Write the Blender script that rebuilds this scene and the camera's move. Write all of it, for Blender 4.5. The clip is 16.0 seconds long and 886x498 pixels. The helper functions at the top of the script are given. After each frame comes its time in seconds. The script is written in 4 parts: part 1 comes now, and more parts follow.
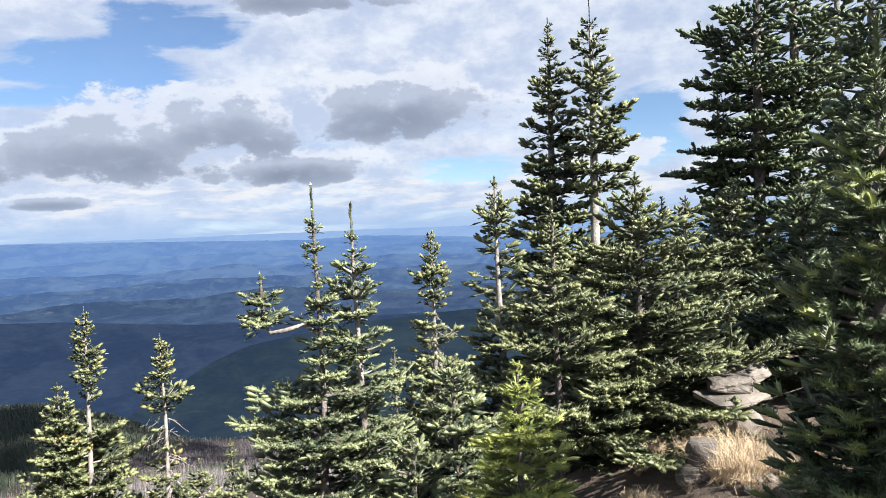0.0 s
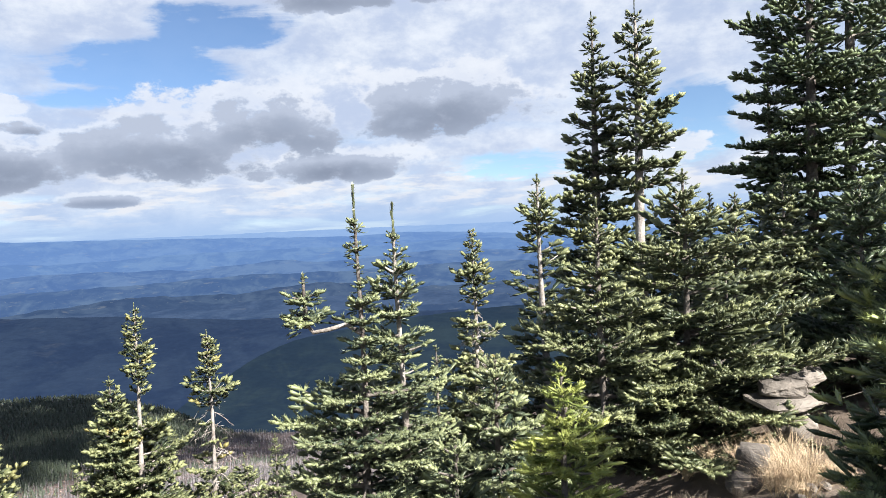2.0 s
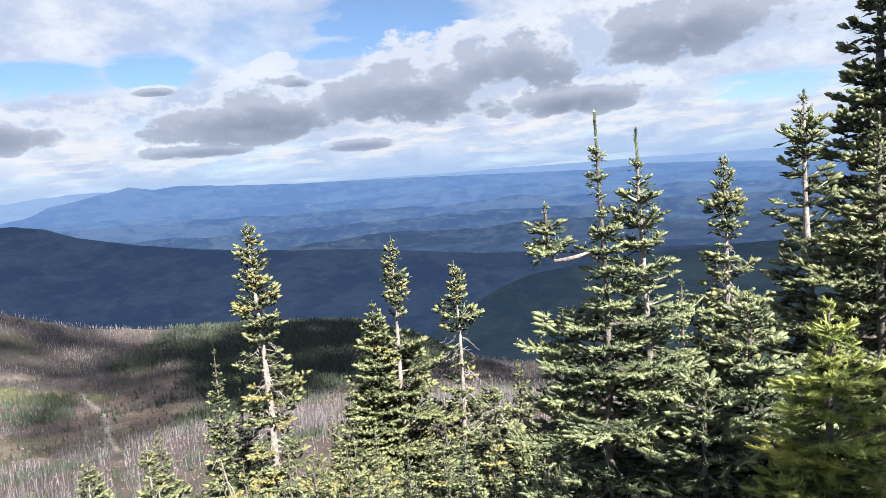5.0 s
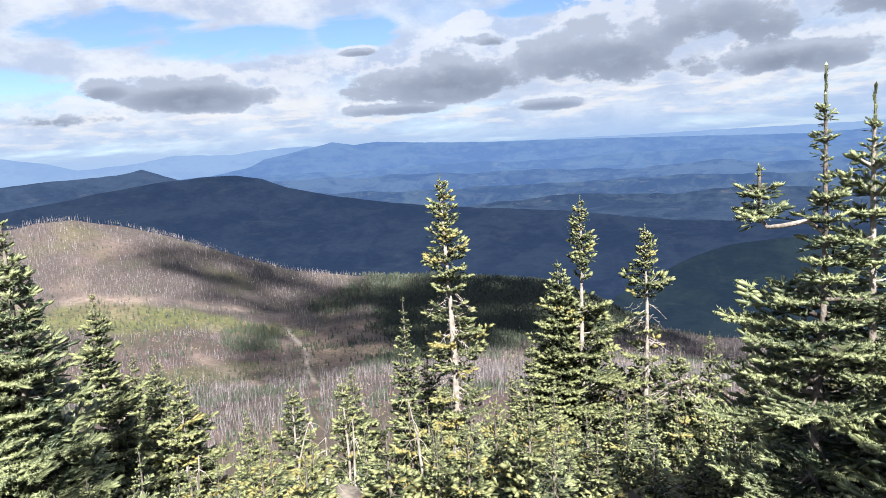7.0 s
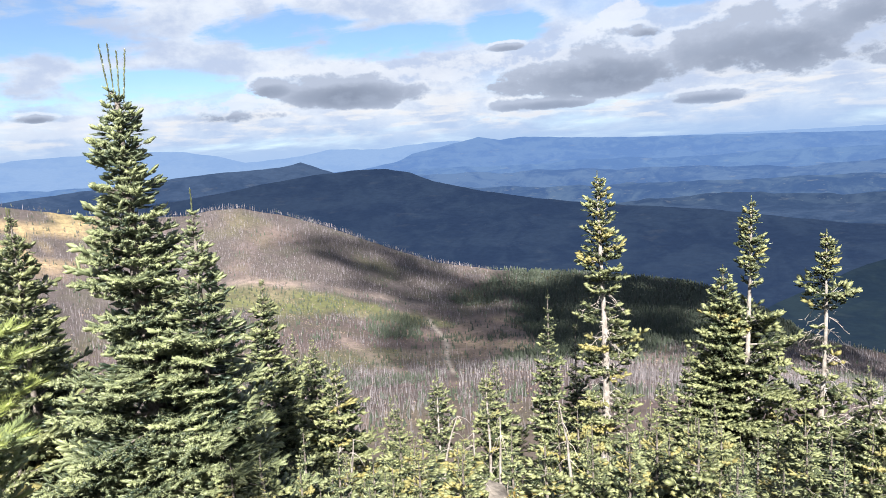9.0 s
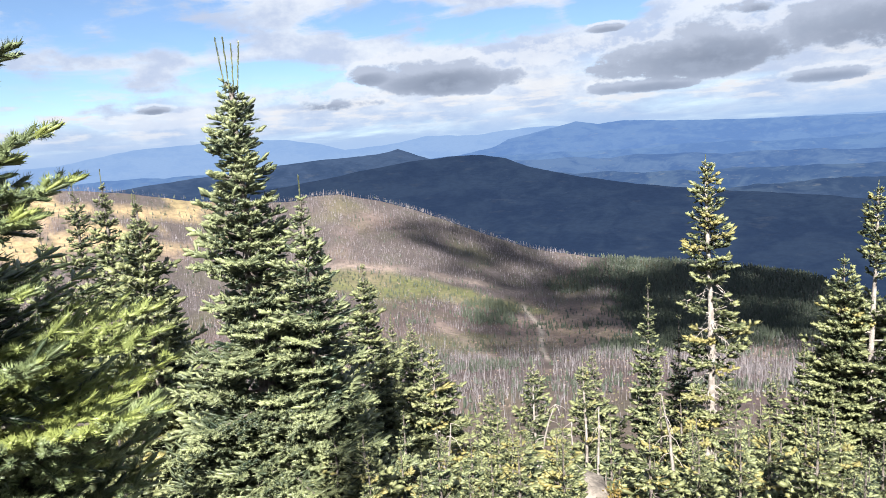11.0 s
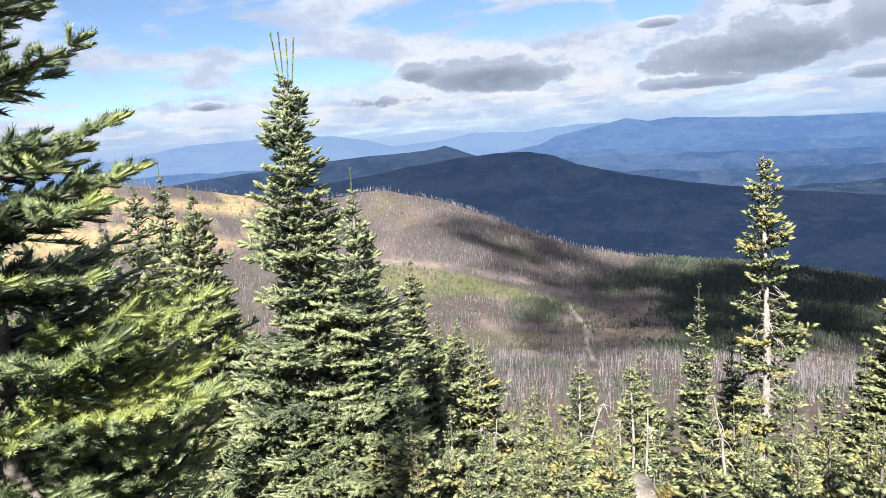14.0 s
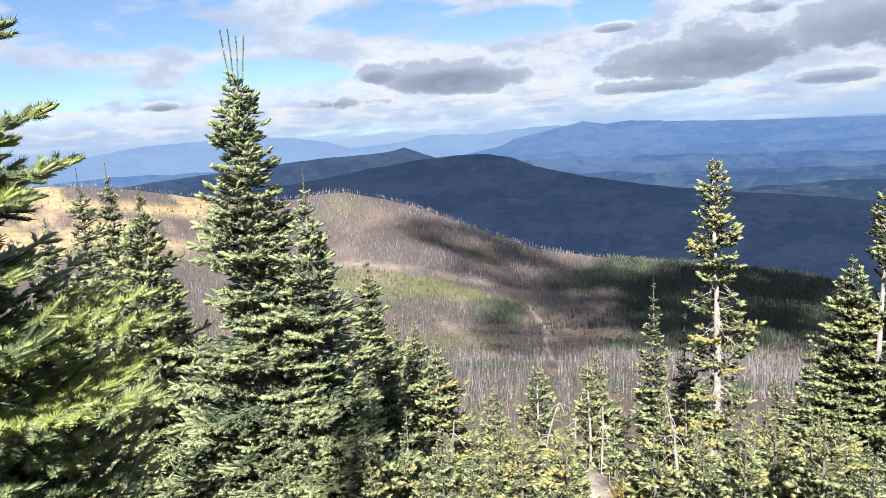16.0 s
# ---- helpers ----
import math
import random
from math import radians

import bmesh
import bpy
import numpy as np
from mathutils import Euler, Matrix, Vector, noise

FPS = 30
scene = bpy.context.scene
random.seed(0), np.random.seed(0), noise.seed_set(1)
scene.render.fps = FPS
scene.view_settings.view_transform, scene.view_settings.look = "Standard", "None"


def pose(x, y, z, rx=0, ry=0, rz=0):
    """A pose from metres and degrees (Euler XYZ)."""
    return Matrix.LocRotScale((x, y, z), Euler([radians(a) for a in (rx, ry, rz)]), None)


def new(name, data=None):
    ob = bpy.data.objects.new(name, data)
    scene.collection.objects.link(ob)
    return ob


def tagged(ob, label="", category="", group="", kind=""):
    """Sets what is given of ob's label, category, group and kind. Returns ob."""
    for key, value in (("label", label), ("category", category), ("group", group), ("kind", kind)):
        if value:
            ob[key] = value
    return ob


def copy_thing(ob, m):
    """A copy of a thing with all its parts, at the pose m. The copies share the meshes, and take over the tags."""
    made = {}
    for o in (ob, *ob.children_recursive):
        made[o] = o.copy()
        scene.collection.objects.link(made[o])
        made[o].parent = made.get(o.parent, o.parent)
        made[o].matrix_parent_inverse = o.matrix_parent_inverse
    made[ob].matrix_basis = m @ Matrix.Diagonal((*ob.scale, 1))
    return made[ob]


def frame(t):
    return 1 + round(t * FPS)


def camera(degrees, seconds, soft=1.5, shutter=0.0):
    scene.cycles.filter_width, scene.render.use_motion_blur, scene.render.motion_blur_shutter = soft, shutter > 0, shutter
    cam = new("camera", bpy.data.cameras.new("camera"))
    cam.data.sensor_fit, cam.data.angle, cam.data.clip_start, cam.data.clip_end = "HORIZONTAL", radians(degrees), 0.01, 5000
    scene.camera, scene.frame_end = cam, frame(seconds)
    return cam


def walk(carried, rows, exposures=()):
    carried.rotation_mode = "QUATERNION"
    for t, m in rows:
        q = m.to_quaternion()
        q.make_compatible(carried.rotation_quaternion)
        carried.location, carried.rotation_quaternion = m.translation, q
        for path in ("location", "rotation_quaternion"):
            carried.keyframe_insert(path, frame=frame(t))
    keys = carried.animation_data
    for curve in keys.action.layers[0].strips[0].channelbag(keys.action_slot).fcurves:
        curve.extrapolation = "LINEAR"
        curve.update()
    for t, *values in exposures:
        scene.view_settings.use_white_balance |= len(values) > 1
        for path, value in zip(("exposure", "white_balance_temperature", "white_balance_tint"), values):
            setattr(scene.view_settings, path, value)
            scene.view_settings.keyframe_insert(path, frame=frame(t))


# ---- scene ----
EYE = 1.6
cam = camera(65.28, 16.0, soft=0.6)
# seconds, metres from the first eye (x, y, z), yaw, pitch, roll in degrees
ROWS = [
    (0, -0.0000, -0.0000, 0.0000, -0.080, -1.841, 2.683),
    (0.5, 0.0074, 0.0249, 0.0191, -1.638, -1.191, 2.649),
    (1, 0.0120, 0.0360, 0.0229, -1.124, -1.092, 2.568),
    (1.5, 0.0048, 0.0355, 0.0180, 0.733, -1.373, 2.638),
    (2, -0.0025, 0.0342, 0.0159, 3.342, -1.989, 2.831),
    (2.5, -0.0095, 0.0278, 0.0063, 6.203, -2.613, 2.928),
    (3, -0.0136, 0.0190, 0.0073, 9.129, -3.308, 3.129),
    (5.5, -0.0118, -0.0237, -0.0128, 26.941, -6.904, 4.600),
    (6, -0.0528, -0.0715, -0.0204, 31.250, -7.515, 4.212),
    (6.5, -0.0592, -0.0953, -0.0218, 35.062, -8.057, 3.683),
    (7, -0.0411, -0.0781, -0.0204, 38.269, -8.363, 3.415),
    (7.5, -0.0981, -0.0689, -0.0173, 41.479, -8.500, 3.148),
    (8, -0.1849, -0.1077, -0.0161, 44.535, -8.518, 3.128),
    (8.5, -0.2265, -0.1158, -0.0091, 47.619, -8.319, 3.148),
    (9, -0.2513, -0.1168, 0.0065, 50.167, -8.098, 3.176),
    (11.5, -0.3183, -0.1666, 0.0096, 59.833, -9.041, 4.164),
    (12, -0.3343, -0.1825, 0.0073, 61.554, -9.205, 4.611),
    (12.5, -0.3320, -0.1786, 0.0015, 62.558, -9.235, 4.994),
    (13, -0.3161, -0.1887, 0.0168, 62.892, -9.163, 4.945),
    (13.5, -0.3288, -0.1874, 0.0021, 62.652, -8.913, 4.419),
    (14, -0.3341, -0.1786, -0.0096, 61.863, -8.802, 3.623),
    (14.5, -0.3373, -0.1698, -0.0191, 60.359, -8.973, 2.997),
    (15, -0.3412, -0.1507, -0.0321, 58.351, -9.245, 2.774),
    (15.5, -0.3381, -0.1231, -0.0408, 57.049, -9.350, 3.008),
    (16, -0.3272, -0.1197, -0.0299, 58.552, -8.841, 3.382),
]
walk(cam, [(t, pose(x, y, EYE + z, 90 + pitch, roll, yaw)) for t, x, y, z, yaw, pitch, roll in ROWS])
scene.view_settings.exposure = 1.85

# ---- sun, sky and clouds ----
SUN_AZ, SUN_EL = -128.0, 39.0
sun = new("sun", bpy.data.lights.new("sun", "SUN"))
sun.data.energy, sun.data.angle, sun.data.color = 5.0, radians(1.5), (1.0, 0.955, 0.885)
toward = Vector((-math.sin(radians(SUN_AZ)) * math.cos(radians(SUN_EL)), math.cos(radians(SUN_AZ)) * math.cos(radians(SUN_EL)), math.sin(radians(SUN_EL))))
sun.matrix_world = Matrix.Translation((0, 0, 60)) @ toward.to_track_quat("Z", "Y").to_matrix().to_4x4()


class Nodes:
    """Short ways to write a node tree."""

    def __init__(self, tree):
        self.tree = tree
        tree.nodes.clear()

    def add(self, kind, ins=None, **props):
        n = self.tree.nodes.new(kind)
        for key, value in props.items():
            setattr(n, key, value)
        for key, value in (ins or {}).items():
            self.put(n.inputs[key], value)
        return n

    def put(self, socket, value):
        if isinstance(value, bpy.types.NodeSocket):
            self.tree.links.new(value, socket)
        else:
            if isinstance(value, tuple) and len(value) == 3 and socket.type == "RGBA":
                value = (*value, 1.0)
            socket.default_value = value

    def math(self, op, p, q=0.0, r=0.0, clamp=False):
        return self.add("ShaderNodeMath", {0: p, 1: q, 2: r}, operation=op, use_clamp=clamp).outputs[0]

    def step(self, value, lo, hi, to_lo=0.0, to_hi=1.0):
        return self.add("ShaderNodeMapRange", {0: value, 1: lo, 2: hi, 3: to_lo, 4: to_hi}, interpolation_type="SMOOTHSTEP").outputs[0]

    def mix(self, fac, p, q, blend="MIX"):
        n = self.add("ShaderNodeMix", data_type="RGBA", blend_type=blend)
        self.put(n.inputs[0], fac), self.put(n.inputs[6], p), self.put(n.inputs[7], q)
        return n.outputs[2]

    def noise(self, vec, scale, detail=4.0, rough=0.55, distort=0.0):
        return self.add("ShaderNodeTexNoise", {"Vector": vec, "Scale": scale, "Detail": detail, "Roughness": rough, "Distortion": distort}).outputs[0]


world = bpy.data.worlds.new("sky")
scene.world = world
world.use_nodes = True
W = Nodes(world.node_tree)
co = W.add("ShaderNodeTexCoord").outputs["Generated"]
sep = W.add("ShaderNodeSeparateXYZ", {0: co})
X, Y, Z = sep.outputs
azimuth = W.math("MULTIPLY", W.math("ARCTAN2", W.math("MULTIPLY", X, -1.0), Y), 57.2958)
elev = W.math("MULTIPLY", W.math("ARCSINE", Z), 57.2958)
lift = W.math("ADD", W.math("MAXIMUM", Z, 0.0), 0.13)
flat = W.add("ShaderNodeCombineXYZ", {0: W.math("DIVIDE", X, lift), 1: W.math("DIVIDE", Y, lift), 2: 0.0}).outputs[0]
fan = W.add("ShaderNodeCombineXYZ", {0: W.math("MULTIPLY", azimuth, 0.1), 1: W.math("MULTIPLY", elev, 0.16), 2: 0.0}).outputs[0]
big = W.noise(flat, 0.62, 7.0, 0.55, 0.3)
puff = W.noise(fan, 2.3, 9.0, 0.62)
soft_puff = W.noise(fan, 0.9, 5.0, 0.5)


def blob(az, el, w, h):
    """How far a direction lies inside an oval of sky with a flattened underside."""
    dx = W.math("DIVIDE", W.math("SUBTRACT", azimuth, az), w)
    dy = W.math("DIVIDE", W.math("SUBTRACT", elev, el), h)
    dy = W.math("ADD", W.math("MAXIMUM", dy, 0.0), W.math("MULTIPLY", W.math("MINIMUM", dy, 0.0), 1.35))
    q = W.math("ADD", W.math("MULTIPLY", dx, dx), W.math("MULTIPLY", dy, dy))
    return W.math("SUBTRACT", 1.0, q)


def union(blobs):
    out = blobs[0]
    for b in blobs[1:]:
        out = W.math("SMOOTH_MAX", out, b, 0.35)
    return out


ragged = W.math("MULTIPLY", W.math("SUBTRACT", puff, 0.5), 3.6)
wisp = W.noise(W.add("ShaderNodeCombineXYZ", {0: W.math("MULTIPLY", azimuth, 0.07), 1: W.math("ADD", W.math("MULTIPLY", elev, 0.4), W.math("MULTIPLY", azimuth, 0.03)), 2: 7.0}).outputs[0], 1.6, 6.0, 0.6, 0.6)
streaks = W.math("MULTIPLY", W.math("SUBTRACT", wisp, 0.5), 3.0)
blue_holes = union([blob(*b) for b in [(20.0, 15.8, 5.0, 1.9), (25.9, 12.2, 6.6, 2.6), (-2.6, 4.4, 5.5, 1.2), (-16.8, 6.4, 3.2, 3.2), (54.4, 8.5, 5.8, 1.7), (44.5, 9.1, 3.0, 1.4), (26.5, 10.5, 7.0, 1.1), (82, 9.6, 10, 3.0), (90, 5.0, 10, 2.6), (62.8, 9.8, 5.5, 1.6), (72, 6.0, 6, 1.4)]])
veil = W.step(W.math("ADD", big, W.math("MULTIPLY", W.step(W.math("ADD", blue_holes, W.math("ADD", ragged, streaks)), -0.8, 1.2), -0.44)), 0.16, 0.52, 0.05, 0.97)
DARK = [(57.4, 5.0, 6.3, 1.6), (63.65, 5.45, 1.9, 0.9), (36.6, 5.3, 9.4, 2.5), (24.5, 6.2, 9.5, 3.3), (15.9, 8.0, 7.2, 3.0), (3.9, 9.2, 9.4, 3.0), (29.5, 2.9, 4.4, 0.65), (33.8, 8.1, 1.5, 0.75), (44.2, 7.8, 2.2, 0.45), (12.0, 4.9, 7.5, 1.5), (67.0, 3.5, 4.1, 0.75), (80.2, 3.75, 1.8, 0.45), (41.9, 3.2, 4.4, 0.65), (10.5, 18.2, 10.0, 1.5)]
WHITE = [(49.5, 6.5, 6.0, 1.4), (80.5, 2.9, 6.5, 0.9), (66.0, 4.3, 3.4, 1.1), (35.0, 9.7, 2.2, 0.9), (-14.5, 5.0, 3.4, 2.0), (27.5, 9.3, 3.0, 1.0)]
billow = W.math("ADD", W.math("MULTIPLY", W.math("SUBTRACT", soft_puff, 0.5), 2.4), W.math("MULTIPLY", W.math("SUBTRACT", puff, 0.5), 4.2))
dark = W.math("ADD", union([blob(*b) for b in DARK]), billow)
rim = W.step(W.math("ADD", union([blob(a, q + 0.45 * h, w * 1.12, h * 1.05) for a, q, w, h in DARK] + [blob(*b) for b in WHITE]), billow), 0.0, 0.45)
body = W.step(dark, 0.05, 0.5)
core = W.step(W.math("ADD", union([blob(a, q - 0.22 * h, w * 0.9, h * 0.75) for a, q, w, h in DARK]), W.math("MULTIPLY", billow, 0.85)), -0.1, 1.3)
rows = W.math("MULTIPLY", W.step(elev, 0.6, 2.2), W.step(elev, 6.5, 3.4))
low = W.noise(W.add("ShaderNodeCombineXYZ", {0: W.math("MULTIPLY", azimuth, 0.11), 1: W.math("MULTIPLY", elev, 0.55), 2: 3.0}).outputs[0], 2.4, 7.0, 0.58)
low_white = W.math("MULTIPLY", W.step(low, 0.45, 0.62), rows)
haze = W.step(elev, 4.2, -0.3)
lit = W.mix(W.step(puff, 0.35, 0.68), (0.58, 0.675, 0.88), (0.89, 0.95, 1.05))
colour = W.mix(W.math("MULTIPLY", low_white, 0.75), lit, (0.98, 0.97, 0.98))
colour = W.mix(W.math("MULTIPLY", rim, 0.6), colour, (0.94, 0.97, 1.04))
grey = W.mix(core, (0.54, 0.61, 0.76), W.mix(W.step(puff, 0.3, 0.7), (0.205, 0.25, 0.35), (0.39, 0.455, 0.59)))
colour = W.mix(body, colour, grey)
cover = W.math("MULTIPLY", W.math("MAXIMUM", W.math("MAXIMUM", W.math("MAXIMUM", veil, body), low_white), W.math("MULTIPLY", rim, 0.9)), W.step(elev, 20.0, 45.0, 1.0, 0.3))
colour = W.mix(W.math("MULTIPLY", haze, W.math("SUBTRACT", 0.95, W.math("MULTIPLY", W.math("MAXIMUM", body, low_white), 0.55))), colour, (0.40, 0.58, 0.90))
cover = W.math("MAXIMUM", cover, W.math("MULTIPLY", haze, 0.8))
sky = W.add("ShaderNodeTexSky", sky_type="NISHITA", sun_disc=False, sun_elevation=radians(SUN_EL), sun_rotation=radians(-SUN_AZ), altitude=2000.0, air_density=1.0, dust_density=0.1, ozone_density=4.5)
blue = W.add("ShaderNodeBackground", {"Color": sky.outputs[0], "Strength": 0.042})
cloud = W.add("ShaderNodeBackground", {"Color": colour, "Strength": 0.268})
mixed = W.add("ShaderNodeMixShader", {0: cover, 1: blue.outputs[0], 2: cloud.outputs[0]})
W.add("ShaderNodeOutputWorld", {"Surface": mixed.outputs[0]})


# ---- materials ----
def material(name, base, rough=0.8, bump=0.0, bump_scale=40.0, metal=0.0, spec=0.3):
    """A principled surface; base(nodes, position) gives its colour."""
    m = bpy.data.materials.new(name)
    m.use_nodes = True
    N = Nodes(m.node_tree)
    at = N.add("ShaderNodeTexCoord").outputs["Object"]
    p = N.add("ShaderNodeBsdfPrincipled", {"Base Color": base(N, at), "Roughness": rough, "Metallic": metal, "Specular IOR Level": spec})
    if bump:
        b = N.add("ShaderNodeBump", {"Height": N.noise(at, bump_scale, 6.0, 0.6), "Strength": bump, "Distance": 0.02})
        N.tree.links.new(b.outputs[0], p.inputs["Normal"])
    N.add("ShaderNodeOutputMaterial", {"Surface": p.outputs[0]})
    return m


def foliage(name, dark, light, gold, sheer=0.06):
    m = bpy.data.materials.new(name)
    m.use_nodes = True
    N = Nodes(m.node_tree)
    tint = N.add("ShaderNodeAttribute", attribute_name="tint").outputs["Fac"]
    yellow = N.add("ShaderNodeAttribute", attribute_name="gold").outputs["Fac"]
    at = N.add("ShaderNodeTexCoord").outputs["Object"]
    patch = N.step(N.noise(at, 3.0, 3.0), 0.35, 0.65)
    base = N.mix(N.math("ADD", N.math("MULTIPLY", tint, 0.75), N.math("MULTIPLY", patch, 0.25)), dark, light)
    base = N.mix(yellow, base, gold)
    p = N.add("ShaderNodeBsdfPrincipled", {"Base Color": base, "Roughness": 0.45, "Specular IOR Level": 0.45})
    tr = N.add("ShaderNodeBsdfTranslucent", {"Color": base})
    mx = N.add("ShaderNodeMixShader", {0: sheer, 1: p.outputs[0], 2: tr.outputs[0]})
    N.add("ShaderNodeOutputMaterial", {"Surface": mx.outputs[0]})
    return m


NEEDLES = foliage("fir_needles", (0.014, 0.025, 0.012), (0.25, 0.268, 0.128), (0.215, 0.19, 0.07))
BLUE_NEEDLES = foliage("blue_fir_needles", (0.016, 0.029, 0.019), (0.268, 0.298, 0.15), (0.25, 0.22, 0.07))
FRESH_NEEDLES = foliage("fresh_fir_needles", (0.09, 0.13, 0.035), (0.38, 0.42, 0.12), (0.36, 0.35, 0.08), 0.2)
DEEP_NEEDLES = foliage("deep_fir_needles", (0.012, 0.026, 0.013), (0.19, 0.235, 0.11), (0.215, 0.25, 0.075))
# Forest needles lifted towards blue: distance haze put into their colour.
FOREST = foliage("forest_needles", (0.026, 0.038, 0.030), (0.11, 0.125, 0.07), (0.12, 0.11, 0.04))
BARK = material("fir_bark", lambda N, at: N.mix(N.step(N.noise(at, 9.0, 6.0, 0.65), 0.35, 0.68), (0.06, 0.05, 0.045), (0.22, 0.195, 0.175)), 0.9, 0.8, 60.0)
PALE_BARK = material("weathered_bark", lambda N, at: N.mix(N.step(N.noise(at, 7.0, 6.0, 0.65), 0.3, 0.7), (0.15, 0.13, 0.115), (0.36, 0.33, 0.305)), 0.85, 0.7, 50.0)
TWIG = material("twig_bark", lambda N, at: N.mix(N.noise(at, 14.0), (0.09, 0.07, 0.055), (0.24, 0.20, 0.16)), 0.9)
DEAD_TWIG = material("dead_twig", lambda N, at: N.mix(N.noise(at, 12.0), (0.20, 0.175, 0.155), (0.42, 0.38, 0.35)), 0.9)
ROCK = material("granite", lambda N, at: N.mix(N.step(N.noise(at, 2.2, 8.0, 0.65), 0.38, 0.66), (0.075, 0.066, 0.06), (0.22, 0.195, 0.17)), 0.85, 0.9, 18.0)
STRAW = material("dry_grass", lambda N, at: N.mix(N.noise(at, 6.0), (0.32, 0.235, 0.15), (0.62, 0.50, 0.35)), 0.7)
SHRUB = foliage("autumn_leaves", (0.08, 0.09, 0.03), (0.22, 0.17, 0.055), (0.30, 0.20, 0.06), 0.3)


# ---- terrain ----
def near_ground(x, y):
    s, p = -0.766 * x + 0.643 * y, 0.643 * x + 0.766 * y
    drop = -0.49 * np.logaddexp(0, (s - 2.2) * 1.2) / 1.2
    rise = 0.13 * np.clip(p, -6, 4.5) / (1 + np.exp(-(p - 1))) / (1 + np.exp((s - 3.0) * 1.2))
    return drop + rise


def smooth(v, lo, hi):
    u = np.clip((v - lo) / (hi - lo), 0, 1)
    return u * u * (3 - 2 * u)


CREST_AZ = [-60, -10, 14, 17.4, 20.7, 22.4, 26.2, 30, 36, 40, 46.5, 51, 55.4, 60, 63.6, 66.7, 69, 70.6, 74, 77.7, 80, 83.5, 86, 88.6, 92, 95, 110]
CREST_EL = [-14, -15, -15.8, -15.7, -15.3, -14.9, -12.9, -11.4, -10.8, -10.4, -9.95, -9.1, -7.45, -5.55, -4.25, -3.4, -3.5, -3.8, -3.6, -3.1, -2.6, -2.0, -1.55, -1.28, -1.5, -2.5, -5]


def waves(az, r, seed, scale):
    """Uneven swells over a stretch of azimuth, from a few sines."""
    k = np.random.RandomState(seed)
    out = 0
    for i in range(6):
        out = out + np.sin(az * k.uniform(0.6, 1.4) * scale * 1.7 ** i + r * k.uniform(-1, 1) * 0.004 * 1.6 ** i + k.uniform(0, 6)) / 1.6 ** i
    return out / 2.2


def mid_elevation(az, r):
    crest = np.interp(az, CREST_AZ, CREST_EL) + 0.10 * waves(az, 0 * r, 3, 0.5)
    top = 1200.0
    g = np.interp(r, [90, 300, 520, 850, 1050, top], [-0.35, 0.0, 0.18, 0.56, 0.82, 1.0])
    el = -19 + (crest + 19) * g + 0.22 * waves(az, r, 5, 0.35) * smooth(r, 150, 400) * (1 - smooth(r, 1000, top))
    back = -(np.clip(r - top, 0, None) / 450.0) * 4.5
    el = el + back
    return el


def ground_z(x, y):
    r = np.maximum(np.hypot(x, y), 1e-3)
    az = np.degrees(np.arctan2(-x, y))
    e_near = np.degrees(np.arctan2(near_ground(x, y) - EYE, r))
    w = smooth(r, 50, 190)
    el = e_near * (1 - w) + mid_elevation(az, r) * w
    bumps = 0.05 * np.sin(x * 2.3 + 1.3 * np.sin(y * 1.7)) * np.sin(y * 2.9 + x) + 0.03 * np.sin(x * 6.1 + y * 3.7)
    return EYE + r * np.tan(np.radians(el)) + bumps * (1 - smooth(r, 20, 60)) * smooth(r, 0.4, 1.5)


def at_ground(x, y):
    return float(ground_z(np.array([x]), np.array([y]))[0])


class Buf:
    """Triangles gathered for one mesh."""

    def __init__(self):
        self.v, self.f, self.t, self.g, self.n = [], [], [], [], 0

    def add(self, v, f, tint=0.5, gold=0.0):
        v = np.asarray(v, float).reshape(-1, 3)
        self.v.append(v), self.f.append(np.asarray(f, np.int64).reshape(-1, 3) + self.n)
        self.t.append(np.broadcast_to(tint, len(v))), self.g.append(np.broadcast_to(gold, len(v)))
        self.n += len(v)

    def mesh(self, name, mat, smoothed=False, tags=True):
        me = bpy.data.meshes.new(name)
        v, f = np.concatenate(self.v), np.concatenate(self.f)
        me.vertices.add(len(v)), me.loops.add(len(f) * 3), me.polygons.add(len(f))
        me.vertices.foreach_set("co", v.astype(np.float32).ravel())
        me.loops.foreach_set("vertex_index", f.astype(np.int32).ravel())
        me.polygons.foreach_set("loop_start", np.arange(0, len(f) * 3, 3, dtype=np.int32))
        me.polygons.foreach_set("use_smooth", np.full(len(f), smoothed))
        if tags:
            for key, rows in (("tint", self.t), ("gold", self.g)):
                me.attributes.new(key, "FLOAT", "POINT").data.foreach_set("value", np.concatenate(rows).astype(np.float32))
        me.update(calc_edges=True)
        me.validate()
        me.materials.append(mat)
        return me


def part(name, buf, mat, parent=None, label="", smoothed=False):
    ob = new(name, buf.mesh(name, mat, smoothed) if isinstance(buf, Buf) else buf)
    ob.parent = parent
    if label:
        tagged(ob, label)
    return ob


def grid_faces(n, m):
    i, j = np.meshgrid(np.arange(n - 1), np.arange(m - 1), indexing="ij")
    p = (i * m + j).ravel()
    return np.concatenate([np.stack([p, p + 1, p + m + 1], 1), np.stack([p, p + m + 1, p + m], 1)])


def warp(x, y, size, seed):
    k = np.random.RandomState(seed)
    out = 0
    for i in range(5):
        ang = k.uniform(0, 6.3)
        out = out + np.sin((x * math.cos(ang) + y * math.sin(ang)) / size * 1.9 ** i + k.uniform(0, 6) + 1.3 * np.sin((y * math.cos(ang) - x * math.sin(ang)) / size * 1.5 ** i)) / 1.5 ** i
    return out / 2.3


